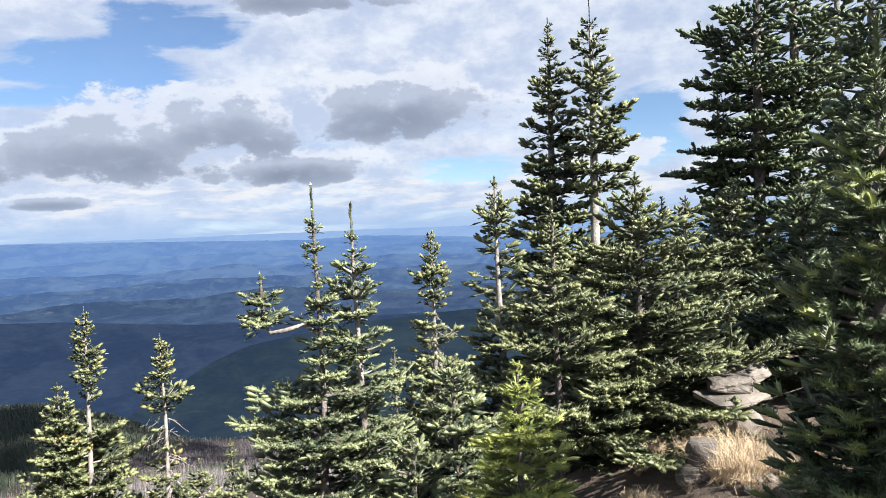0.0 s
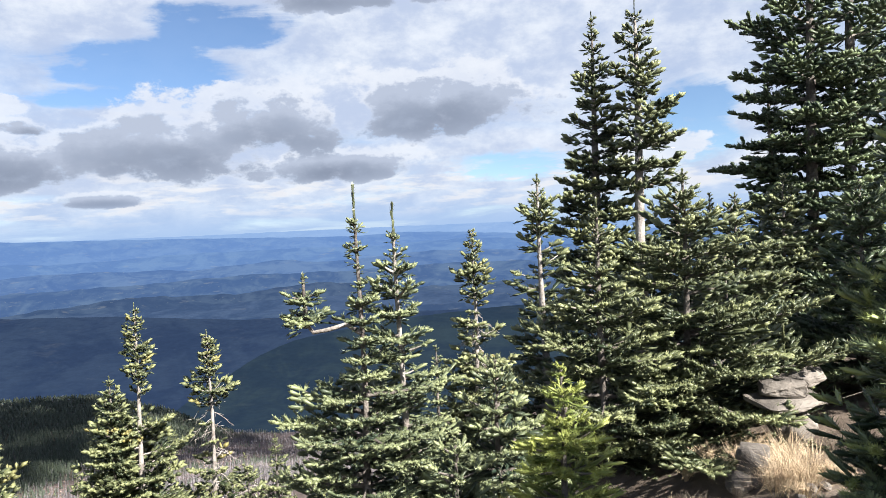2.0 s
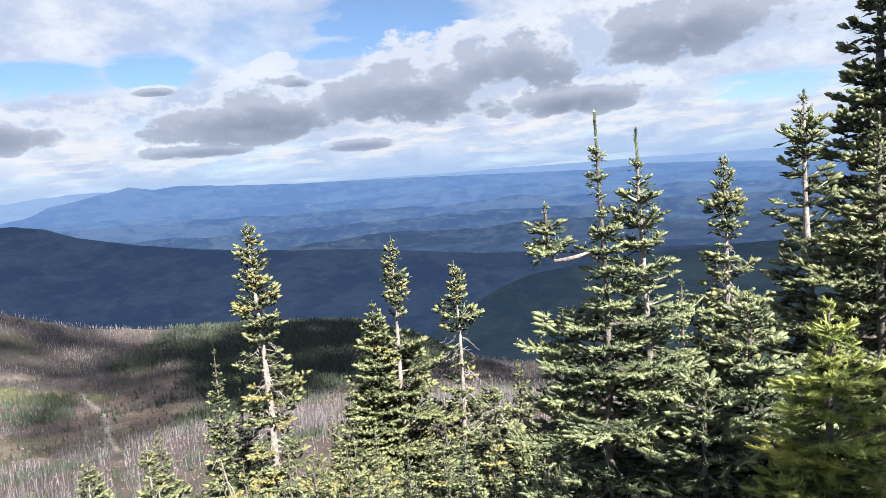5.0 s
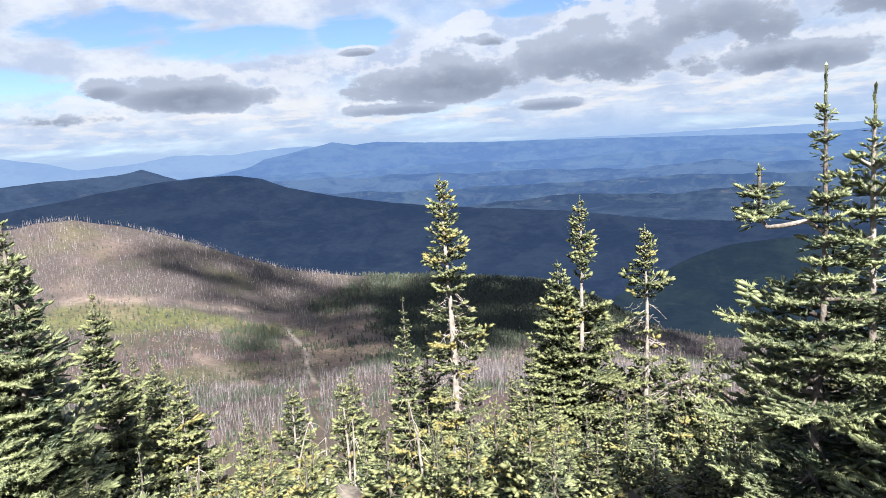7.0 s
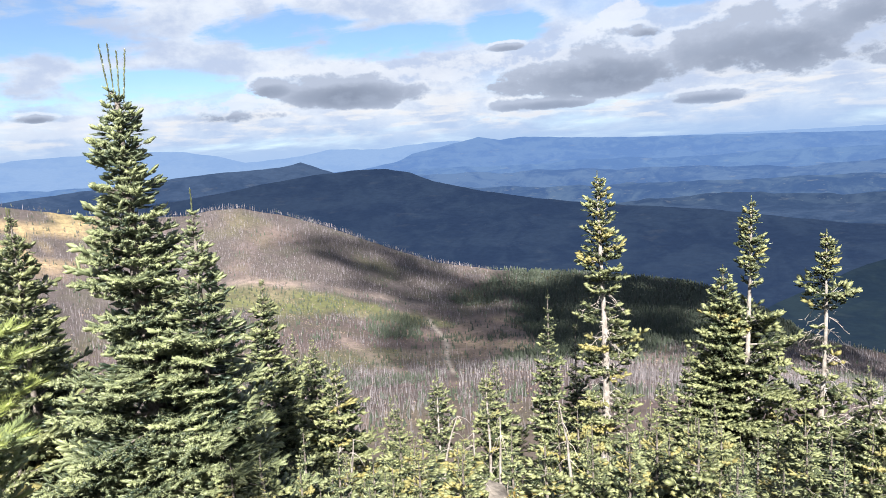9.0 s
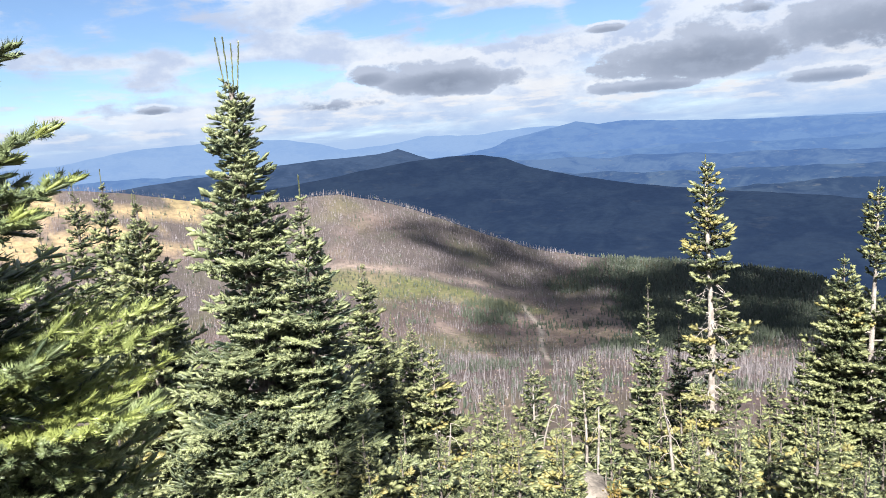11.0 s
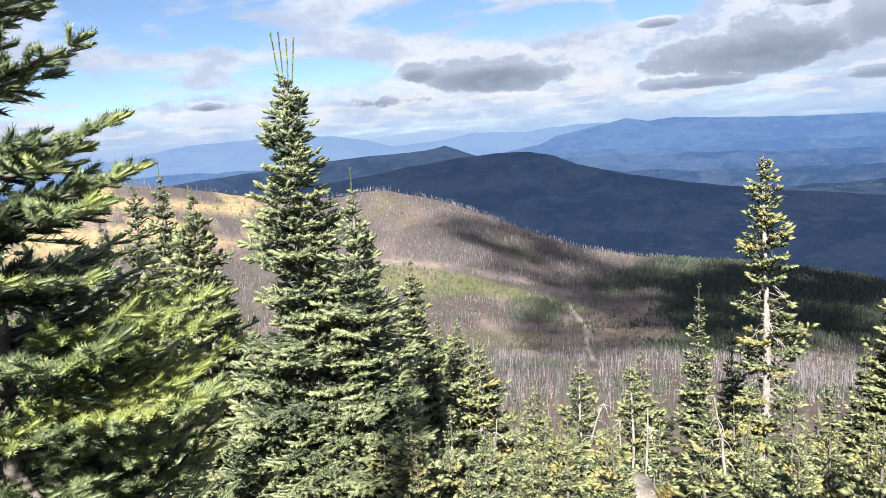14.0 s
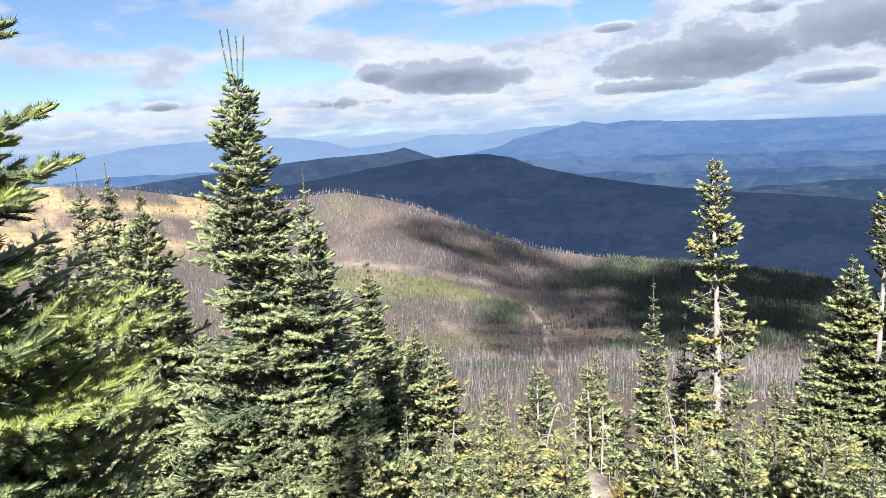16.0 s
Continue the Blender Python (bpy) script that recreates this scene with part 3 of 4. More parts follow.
def bristles(buf, P, D, L, k, nl, nw, rng, tint, gold, fat=0.01, spread=0.0):
    """Needled shoots like blunt bottle brushes: a rounded body, k needles standing out of it, leaning forward and up."""
    n = len(P)
    if not n:
        return
    D = unit_rows(D)
    side = unit_rows(np.cross(D, np.array([0.02, 0.01, 1.0])))
    up = np.cross(side, D)
    tint, gold = np.broadcast_to(tint, n), np.broadcast_to(gold, n)
    full = k != 4
    ends = []
    for q, (along, wide) in enumerate(((0.0, 0.5), (0.76, 1.0)) if full else ((0.66, 1.0),)):
        c0 = P + D * (L * along)[:, None]
        ends += [c0 + fat * wide * (math.cos(w + 0.5 * q) * side + math.sin(w + 0.5 * q) * up) for w in (1.57, 3.67, 5.76)]
    if full:
        v = np.stack([P + D * (L * 1.02)[:, None], *ends], 1)
        f = np.array([[0, 4, 5], [0, 5, 6], [0, 6, 4], [1, 2, 4], [2, 5, 4], [2, 3, 5], [3, 6, 5], [3, 1, 6], [1, 4, 6]])
        # Base and underside darker: shade put into the tint; the tip stays paler.
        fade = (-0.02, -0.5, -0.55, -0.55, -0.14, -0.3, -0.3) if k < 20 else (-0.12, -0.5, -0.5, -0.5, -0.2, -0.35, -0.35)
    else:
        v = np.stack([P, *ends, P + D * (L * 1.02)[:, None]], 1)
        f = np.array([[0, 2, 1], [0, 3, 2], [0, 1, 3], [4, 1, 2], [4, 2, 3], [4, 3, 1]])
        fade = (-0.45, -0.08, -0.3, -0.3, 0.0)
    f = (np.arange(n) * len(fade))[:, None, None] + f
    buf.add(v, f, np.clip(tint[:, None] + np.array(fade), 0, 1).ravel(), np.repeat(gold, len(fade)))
    if not k:
        return
    u = (np.arange(k) + rng.uniform(0, 1, (n, k))) / k
    phi = np.arange(k) * 2.4 + rng.uniform(0, 6.3, (n, 1)) + rng.uniform(-0.5, 0.5, (n, k))
    c, s = np.cos(phi)[..., None], np.sin(phi)[..., None]
    radial = c * side[:, None] + s * up[:, None]
    tang = -s * side[:, None] + c * up[:, None]
    base = P[:, None] + D[:, None] * (L[:, None] * (0.06 + 0.88 * u))[..., None] + radial * (0.6 * fat)
    lean = rng.uniform(0.6 + spread, 1.15 + spread, (n, k))[..., None] * (1.05 - 0.6 * u[..., None] ** 3)
    way = radial * np.sin(lean) + D[:, None] * np.cos(lean) + up[:, None] * 0.25
    tip = base + way * (nl * rng.uniform(0.7, 1.2, (n, k)))[..., None]
    half = tang * (nw * 0.5)
    v = np.stack([base - half, base + half, tip], 2).reshape(-1, 3)
    f = np.arange(n * k * 3).reshape(-1, 3)
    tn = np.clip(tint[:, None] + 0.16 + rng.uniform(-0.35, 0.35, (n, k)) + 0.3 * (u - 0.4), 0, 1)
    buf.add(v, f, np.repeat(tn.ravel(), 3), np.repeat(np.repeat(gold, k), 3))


def tube(buf, pts, radii, sides=6, tint=0.5):
    pts, radii = np.asarray(pts, float), np.asarray(radii, float)
    t = unit_rows(np.gradient(pts, axis=0))
    ref = np.array([1.0, 0.1, 0.05]) if abs(t[0, 2]) > 0.7 else np.array([0.03, 0.02, 1.0])
    a = unit_rows(np.cross(t, ref))
    b = np.cross(t, a)
    q = np.linspace(0, 2 * math.pi, sides + 1)[:-1]
    ring = pts[:, None] + radii[:, None, None] * (np.cos(q)[None, :, None] * a[:, None] + np.sin(q)[None, :, None] * b[:, None])
    n = len(pts)
    i, j = np.meshgrid(np.arange(n - 1), np.arange(sides), indexing="ij")
    p, p2 = (i * sides + j).ravel(), (i * sides + (j + 1) % sides).ravel()
    f = np.concatenate([np.stack([p, p2, p2 + sides], 1), np.stack([p, p2 + sides, p + sides], 1)])
    buf.add(ring, f, tint)


def branch_shoots(o, th, B, pitch, bend, unit, rng, dens):
    """Shoots along one bough: its line, flat side sprays and their twigs."""
    out = np.array([math.cos(th), math.sin(th), 0.0])
    S = np.array([-math.sin(th), math.cos(th), 0.0])
    sp, cp = math.sin(pitch), math.cos(pitch)

    def pos(s):
        s = np.asarray(s)[..., None]
        return o + out * s * cp + np.array([0, 0, 1.0]) * (s * sp + bend * s * s / max(B, 0.05))

    n = max(2, int(round(B / (0.78 * unit) * dens)))
    s = np.linspace(0.16 * B, B * 0.97, n) + rng.uniform(-0.2, 0.2, n) * unit
    s = np.clip(s, 0.05 * B, B)
    slope = sp + 2 * bend * s / max(B, 0.05)
    T = unit_rows(out * cp + np.array([0, 0, 1.0]) * slope[:, None])
    P0 = pos(s)
    Ps, Ds, Ls, At = [], [], [], []
    grow = s > 0.45 * B
    Ps.append(P0[grow]), Ds.append(T[grow] + rng.normal(0, 0.12, (grow.sum(), 3))), Ls.append(np.full(grow.sum(), unit)), At.append(s[grow] / B)
    Ps.append(P0[-1:]), Ds.append(T[-1:]), Ls.append(np.array([unit * 1.15])), At.append(np.ones(1))
    for sg in (-1, 1):
        lat = np.minimum((B - s) * 0.62, 0.42 * B) + 0.5 * unit
        lat = lat * rng.uniform(0.6, 1.15, n)
        phi = rng.uniform(0.75, 1.12, n)[:, None]
        dl = unit_rows(np.cos(phi) * T + sg * np.sin(phi) * S + np.array([0, 0, 1.0]) * rng.uniform(-0.12, 0.22, n)[:, None])
        side = np.cross(dl, np.array([0, 0, 1.0]))
        for i in range(5):
            ok = lat > i * unit * 0.85
            if not ok.any():
                break
            p = P0[ok] + dl[ok] * (i * unit * 0.85) + np.array([0, 0, 1.0]) * (0.04 * unit * i * i)
            m = ok.sum()
            Ps.append(p), Ds.append(dl[ok] + rng.normal(0, 0.16, (m, 3)) + [0, 0, 0.10 + 0.10 * i]), Ls.append(unit * rng.uniform(0.7, 1.3, m)), At.append(s[ok] / B)
            if i:
                for tw in (-1, 1):
                    keep = rng.uniform(0, 1, m) < 0.55
                    d = dl[ok][keep] * 0.72 + tw * side[ok][keep] * 0.7 + rng.normal(0, 0.12, (keep.sum(), 3))
                    Ps.append(p[keep]), Ds.append(d), Ls.append(unit * rng.uniform(0.55, 0.9, keep.sum())), At.append(s[ok][keep] / B)
    line = pos(np.linspace(0, B * 0.92, 4))
    return np.concatenate(Ps), np.concatenate(Ds), np.concatenate(Ls), np.concatenate(At), line


def fir(x, y, top, R, unit, label, k=10, power=0.8, leader=0.0, lead_n=1, gold=0.0, gold_band=None, bare=None, trunk=None, skip=0.06, mat=None,
        bark=None, seed=1, whorl=None, per=6, dens=1.1, tint=0.45, lean=(0, 0), base=None, skirt=0.05, side=None, dead=(), forks=(), name="fir_tree", clip_low=0.0, open_from=2.0, prof=None, tip_gold=0.0, aim=None):
    """A subalpine fir: trunk, limbs, needled crown, leader shoots, dead limbs. top is the tip's height; prof: half-widths
    of the crown by the share of the height below the tip; aim: an angle towards which one bough of each whorl points."""
    rng = np.random.RandomState(seed)
    g = at_ground(x, y) - 0.06 if base is None else base
    H = top - g
    root = tagged(new(name), label, "tree", kind="thing")
    root.location = (x, y, g)
    mat = mat or NEEDLES
    r0 = trunk or 0.008 + 0.0105 * H
    body = H - leader
    fine_top, near = 2.9 - g, math.hypot(x, y) < 7.3 and base != 0.0

    def axis(z):
        u = np.asarray(z, float) / H
        wob = 0.012 * H * np.sin(u * 5 + seed) * (1 - u)
        return np.stack([lean[0] * u + wob, lean[1] * u + wob * 0.6, np.asarray(z, float)], -1)

    zs = np.linspace(0, body, 14)
    tr = Buf()
    knob = 1 + 0.08 * rng.normal(0, 1, 14)
    tube(tr, axis(zs), r0 * knob * np.clip(1 - zs / H, 0.02, 1) ** 0.8 + 0.004, 9)
    crown = Buf()
    z = body
    th0 = rng.uniform(0, 6)
    step = whorl or unit * 1.45
    while z > max(skirt * H, clip_low):
        d = (H - z) / H
        if prof:
            wide = np.interp(d, *zip(*prof)) * rng.uniform(0.85, 1.12)
        else:
            wide = R * max(d, 0.01) ** power * rng.uniform(0.78, 1.2)
            wide = max(wide * min(1.0, 0.3 + (body - z) / (0.1 * H)), 0.04 * R + 0.2 * unit)
        n = max(3, int(per + (1 if d > 0.4 else 0) + (3 if d > 0.45 and k > 9 else 0)))
        for i in range(n):
            th = th0 + i * 2 * math.pi / n + rng.uniform(-0.35, 0.35)
            B = wide * rng.uniform(0.52, 1.2)
            if aim is not None and i == 0:
                th, B = aim + rng.uniform(-0.3, 0.3), wide * rng.uniform(0.8, 1.15)
            if side is not None:
                B *= 1 + side[1] * math.cos(th - side[0])
            if d > open_from and math.cos(th - math.atan2(-y, -x)) > 0.4 and rng.uniform() < 0.6:
                continue
            hole = bare and any(lo < d < hi and rng.uniform() < p for lo, hi, p in bare)
            if hole or rng.uniform() < skip or B < 0.3 * unit:
                continue
            pitch = radians(np.interp(d, [0, 0.1, 0.35, 1], [52, 34, 8, -16])) + rng.uniform(-0.12, 0.12)
            bend = np.interp(d, [0, 0.3, 1], [0.05, 0.12, 0.24]) * rng.uniform(0.6, 1.3)
            o = axis(max(z + rng.uniform(-0.3, 0.25) * step, 0.02))
            far_side = math.cos(th - math.atan2(-y, -x)) < -0.2
            ul = min(unit * (1.35 if far_side and k < 10 else 1.0), 0.42 * B + 0.012)
            P, D, L, at, line = branch_shoots(o, th, max(B - 0.8 * ul, 0.3 * B), pitch, bend, ul, rng, dens)
            gl = gold
            if gold_band and gold_band[0] < d < gold_band[1]:
                gl = gold_band[2]
            gv = np.clip((rng.uniform(0, 1) < gl) * rng.uniform(0.35, 1.0) + rng.uniform(-0.05, 0.12, len(P)) * (gl > 0), 0, 1)
            gv = np.maximum(gv, (rng.uniform(0, 1, len(P)) < tip_gold) * np.clip(at - 0.72, 0, 0.28) * 3.2)
            # Older inner needles darker, tips paler; the crown's inner shade is in this tint too.
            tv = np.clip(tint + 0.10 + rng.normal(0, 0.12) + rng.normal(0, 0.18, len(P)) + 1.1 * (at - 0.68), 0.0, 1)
            q = max(2, int(B / ((1.0 if k > 9 else 2.0) * ul)))
            s = rng.uniform(0.03, 0.5, q) * B
            turn = th + rng.uniform(-0.9, 0.9, q)
            Di = np.stack([np.cos(turn), np.sin(turn), rng.uniform(-0.35, 0.25, q)], 1)
            Pi = o + np.stack([math.cos(th) * s, math.sin(th) * s, s * math.sin(pitch) - 0.02], 1)
            # Inner filler shoots near black, painting the dark gaps between boughs.
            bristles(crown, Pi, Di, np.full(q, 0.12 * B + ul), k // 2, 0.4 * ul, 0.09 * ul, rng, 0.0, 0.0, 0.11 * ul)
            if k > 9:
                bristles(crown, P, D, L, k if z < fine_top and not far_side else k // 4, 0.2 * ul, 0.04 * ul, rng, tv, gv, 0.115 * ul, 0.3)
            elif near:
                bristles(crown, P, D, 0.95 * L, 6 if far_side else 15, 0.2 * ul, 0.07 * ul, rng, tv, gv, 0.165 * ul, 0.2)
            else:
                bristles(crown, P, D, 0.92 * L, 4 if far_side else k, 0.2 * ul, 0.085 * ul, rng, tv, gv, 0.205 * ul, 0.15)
            tube(tr, line, np.linspace(0.010 + 0.012 * B, 0.004, 4), 3)
        th0 += 0.7
        z -= step * rng.uniform(0.85, 1.2) * np.interp(d, [0, 0.25], [0.8, 1.0])
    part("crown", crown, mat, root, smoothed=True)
    part("trunk", tr, bark or BARK, root, smoothed=True)
    if leader:
        for q in range(lead_n):
            ld = Buf()
            off = np.array([0, 0, 0]) if lead_n == 1 else np.array([-y, x, 0.0]) / math.hypot(x, y) * 0.06 * (q - lead_n / 2 + 0.5)
            up = leader * (1 if lead_n == 1 else rng.uniform(0.8, 1.0))
            m = max(4, int(up / 0.04))
            zz = body - 0.03 + np.arange(m) * up / m
            P = axis(zz) + off * np.linspace(0.6, 1.15, m)[:, None]
            bristles(ld, P, np.tile([0.0, 0.0, 1.0], (m, 1)) + rng.normal(0, 0.03, (m, 3)), np.full(m, up / m * 1.25), max(k, 9), 0.017, 0.004, rng, max(tint - 0.2, 0.1), 0.1, 0.009)
            part("leader", ld, mat, root, "slender upright leading shoot")
    for lo, hi, count, length in dead:
        for i in range(count):
            dl = Buf()
            zz = H * (1 - rng.uniform(lo, hi))
            th, B = rng.uniform(0, 6.28), length * rng.uniform(0.4, 1.1)
            s = np.linspace(0, 1, 6)[:, None]
            out = np.array([math.cos(th), math.sin(th), 0])
            P = axis(zz) + out * s * B + np.array([0, 0, 1]) * (-0.8 * s ** 1.5 * B) * rng.uniform(0.3, 1.3) + rng.normal(0, 0.02, (6, 3)) * s
            tube(dl, P, np.linspace(0.008, 0.002, 6) * (0.5 + B), 3)
            for j in range(6):
                a = P[1 + j % 5]
                e = a + (out * 0.5 + rng.uniform(-0.6, 0.6, 3) + [0, 0, -0.35]) * B * 0.3
                tube(dl, [a, (a + e) / 2 + rng.normal(0, 0.01, 3), e], [0.004 * (0.6 + B), 0.003, 0.001], 3)
            part("dead_limb", dl, DEAD_TWIG, root, "bare grey dead limb")
    return root



# firs on the bench and the slope
HERO = "green subalpine fir with a slender spire"
# Dark grove firs: low tint puts the grove's shade into the needle colour.
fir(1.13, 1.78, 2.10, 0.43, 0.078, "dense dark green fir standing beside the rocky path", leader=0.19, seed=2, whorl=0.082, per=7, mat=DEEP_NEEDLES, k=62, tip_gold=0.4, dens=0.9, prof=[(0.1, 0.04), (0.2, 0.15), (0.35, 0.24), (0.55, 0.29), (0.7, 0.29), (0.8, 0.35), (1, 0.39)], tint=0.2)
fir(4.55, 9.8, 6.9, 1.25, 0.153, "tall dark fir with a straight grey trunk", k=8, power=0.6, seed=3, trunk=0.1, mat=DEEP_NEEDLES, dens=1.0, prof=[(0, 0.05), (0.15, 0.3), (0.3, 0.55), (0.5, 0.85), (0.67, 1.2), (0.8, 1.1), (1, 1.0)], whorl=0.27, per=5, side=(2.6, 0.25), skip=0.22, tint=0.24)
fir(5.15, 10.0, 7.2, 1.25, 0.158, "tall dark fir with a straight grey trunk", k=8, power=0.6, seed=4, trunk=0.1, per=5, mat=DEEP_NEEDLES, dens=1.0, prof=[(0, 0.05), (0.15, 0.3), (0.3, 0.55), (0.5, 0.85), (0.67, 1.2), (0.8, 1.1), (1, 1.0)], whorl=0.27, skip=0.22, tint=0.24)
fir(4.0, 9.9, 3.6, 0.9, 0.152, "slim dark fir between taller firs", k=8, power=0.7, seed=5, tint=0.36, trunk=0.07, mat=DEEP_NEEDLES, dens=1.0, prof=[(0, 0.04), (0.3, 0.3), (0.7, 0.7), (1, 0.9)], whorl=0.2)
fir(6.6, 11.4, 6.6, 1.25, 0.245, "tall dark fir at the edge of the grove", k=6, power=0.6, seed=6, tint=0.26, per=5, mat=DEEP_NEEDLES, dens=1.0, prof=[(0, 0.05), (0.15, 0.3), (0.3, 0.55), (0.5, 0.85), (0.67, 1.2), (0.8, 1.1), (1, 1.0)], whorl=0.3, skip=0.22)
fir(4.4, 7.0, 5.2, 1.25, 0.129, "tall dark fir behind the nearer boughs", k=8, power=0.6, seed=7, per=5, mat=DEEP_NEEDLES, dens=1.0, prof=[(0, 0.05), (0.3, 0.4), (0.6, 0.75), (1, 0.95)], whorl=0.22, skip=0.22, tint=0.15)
fir(1.40, 8.52, 4.11, 1.0, 0.132, HERO, k=8, power=0.85, leader=0.2, seed=8, skip=0.12, trunk=0.085, dens=1.0, prof=[(0, 0.03), (0.05, 0.09), (0.135, 0.27), (0.33, 0.46), (0.6, 0.7), (1, 0.8)], whorl=0.19, tint=0.35)
fir(1.84, 8.20, 4.21, 1.05, 0.130, HERO, k=8, power=0.85, leader=0.35, seed=9, skip=0.12, trunk=0.09, bark=PALE_BARK, dens=1.0, prof=[(0, 0.03), (0.07, 0.13), (0.2, 0.46), (0.3, 0.55), (0.45, 0.5), (0.6, 0.7), (1, 0.9)], whorl=0.19, tint=0.38, bare=[(0.47, 0.58, 0.85)])
fir(1.24, 4.42, 1.92, 1.05, 0.081, "broad bushy green fir with a pointed top", k=8, power=0.9, leader=0.10, seed=10, dens=1.0, tint=0.36, skip=0.14, whorl=0.12)
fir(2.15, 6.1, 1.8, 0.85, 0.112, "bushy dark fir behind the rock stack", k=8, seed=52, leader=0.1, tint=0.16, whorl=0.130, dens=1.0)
fir(1.78, 5.3, 1.25, 0.55, 0.104, "low dark fir behind the rock stack", k=8, seed=54, tint=0.35, whorl=0.120, dens=1.0)
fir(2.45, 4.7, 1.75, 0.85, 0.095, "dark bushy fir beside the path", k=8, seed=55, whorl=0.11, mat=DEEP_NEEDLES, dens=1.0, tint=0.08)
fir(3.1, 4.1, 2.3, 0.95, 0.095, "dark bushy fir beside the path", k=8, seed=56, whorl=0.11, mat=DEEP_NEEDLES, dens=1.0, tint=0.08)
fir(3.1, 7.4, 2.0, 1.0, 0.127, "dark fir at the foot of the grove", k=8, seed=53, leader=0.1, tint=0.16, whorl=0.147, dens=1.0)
fir(2.73, 8.57, 1.87, 0.6, 0.136, "small fir behind the grove", k=8, leader=0.1, seed=11, whorl=0.158, dens=1.0)
fir(1.94, 8.78, 1.81, 0.5, 0.136, "small fir behind the grove", k=8, leader=0.1, seed=12, whorl=0.158, dens=1.0)
fir(0.39, 4.97, 1.97, 0.55, 0.081, "slim pale green fir with a bare whitish stem", k=8, power=0.7, leader=0.10, seed=13, bare=[(0.25, 0.75, 0.4)], bark=PALE_BARK, tint=0.55, whorl=0.094, open_from=0.25, dens=1.0)
fir(0.66, 4.14, 1.76, 0.75, 0.081, "green fir with a tall leading shoot", k=8, power=0.95, leader=0.13, seed=14, dens=1.0, tint=0.42, skip=0.14, whorl=0.115, open_from=0.5)
fir(0.29, 2.92, 0.96, 0.45, 0.09, "bright yellow-green young fir", power=0.7, seed=15, mat=FRESH_NEEDLES, whorl=0.11, per=6, k=60, dens=0.9, gold=0.05, tint=1.0)
fir(0.02, 3.55, 0.90, 0.5, 0.08, "low dark blue-green fir at the edge of the bench", k=8, power=0.6, seed=70, mat=BLUE_NEEDLES, whorl=0.1, dens=1.0, tint=0.5)
fir(-0.18, 3.15, 0.62, 0.42, 0.075, "low dark blue-green fir at the edge of the bench", k=8, power=0.55, seed=71, mat=BLUE_NEEDLES, whorl=0.1, dens=1.0, tint=0.55)
fir(1.80, 4.37, 0.93, 0.2, 0.07, "small green fir sapling behind the rock stack", k=8, leader=0.2, seed=72, tint=0.55, whorl=0.1, dens=1.0)
fir(-0.15, 8.2, 1.53, 0.6, 0.136, "ragged fir with a grey dead middle", k=8, power=0.7, leader=0.08, seed=16, gold=0.15, bark=PALE_BARK, whorl=0.157, dens=1.0, dead=[(0.28, 0.56, 40, 0.22)], skip=0.0, bare=[(0.26, 0.5, 0.5)], prof=[(0, 0.05), (0.06, 0.14), (0.14, 0.18), (0.21, 0.3), (0.3, 0.2), (0.4, 0.4), (0.55, 0.5), (0.8, 0.7), (1, 0.75)])
twin = fir(-0.64, 3.43, 1.87, 0.5, 0.062, "blue-green fir with a long bare leading shoot", k=8, power=1.0, leader=0.25, seed=17, mat=BLUE_NEEDLES, dens=1.0, trunk=0.018, tint=0.5, prof=[(0.11, 0.05), (0.15, 0.08), (0.2, 0.04), (0.24, 0.04), (0.27, 0.11), (0.38, 0.16), (0.43, 0.27), (0.5, 0.4), (0.7, 0.42), (1, 0.45)], skip=0.18, whorl=0.095)
fir(-0.46, 3.52, 1.77, 0.5, 0.062, "blue-green fir with a tall leading shoot", k=8, power=0.95, leader=0.22, seed=18, mat=BLUE_NEEDLES, dens=1.0, bark=PALE_BARK, bare=[(0.4, 0.9, 0.2)], trunk=0.02, open_from=0.42, tint=0.5, prof=[(0.11, 0.04), (0.16, 0.11), (0.25, 0.17), (0.33, 0.22), (0.42, 0.13), (0.55, 0.24), (1, 0.34)], skip=0.18, whorl=0.1)
side_top = fir(-0.90, 3.38, 1.44, 0.16, 0.066, "small fir top rising on a side limb", k=8, power=0.5, leader=0.06, seed=19, mat=BLUE_NEEDLES, base=1.14, trunk=0.010, whorl=0.094, dens=1.0)
for c in list(side_top.children):
    c.parent, c.location = twin, side_top.location - twin.location
    c.name = "side_" + c.name.split(".")[0]
bpy.data.objects.remove(side_top)
arm = Buf()
tube(arm, [Vector(p) - twin.location for p in [(-0.64, 3.43, 1.10), (-0.70, 3.40, 1.15), (-0.79, 3.37, 1.13), (-0.86, 3.37, 1.12), (-0.895, 3.38, 1.16)]], [0.013, 0.012, 0.011, 0.010, 0.009], 7)
part("side_limb", arm, PALE_BARK, twin, "pale bare limb bending upward", True)
fir(-0.61, 7.87, 0.28, 0.45, 0.132, "small blue-green fir on the slope", k=8, leader=0.1, seed=20, mat=BLUE_NEEDLES, whorl=0.153, dens=1.0)
fir(-5.56, 10.59, 0.66, 1.1, 0.137, "pale fir with a whitish stem on the slope", k=8, power=0.6, leader=0.2, seed=21, bark=PALE_BARK, gold=0.12, whorl=0.159, open_from=0.25, dens=1.0, prof=[(0.03, 0.07), (0.1, 0.22), (0.17, 0.32), (0.27, 0.25), (0.35, 0.5), (0.45, 0.8), (0.6, 1.0), (1, 1.1)], bare=[(0.24, 0.38, 0.6), (0.6, 0.9, 0.25)], skip=0.12, tint=0.56)
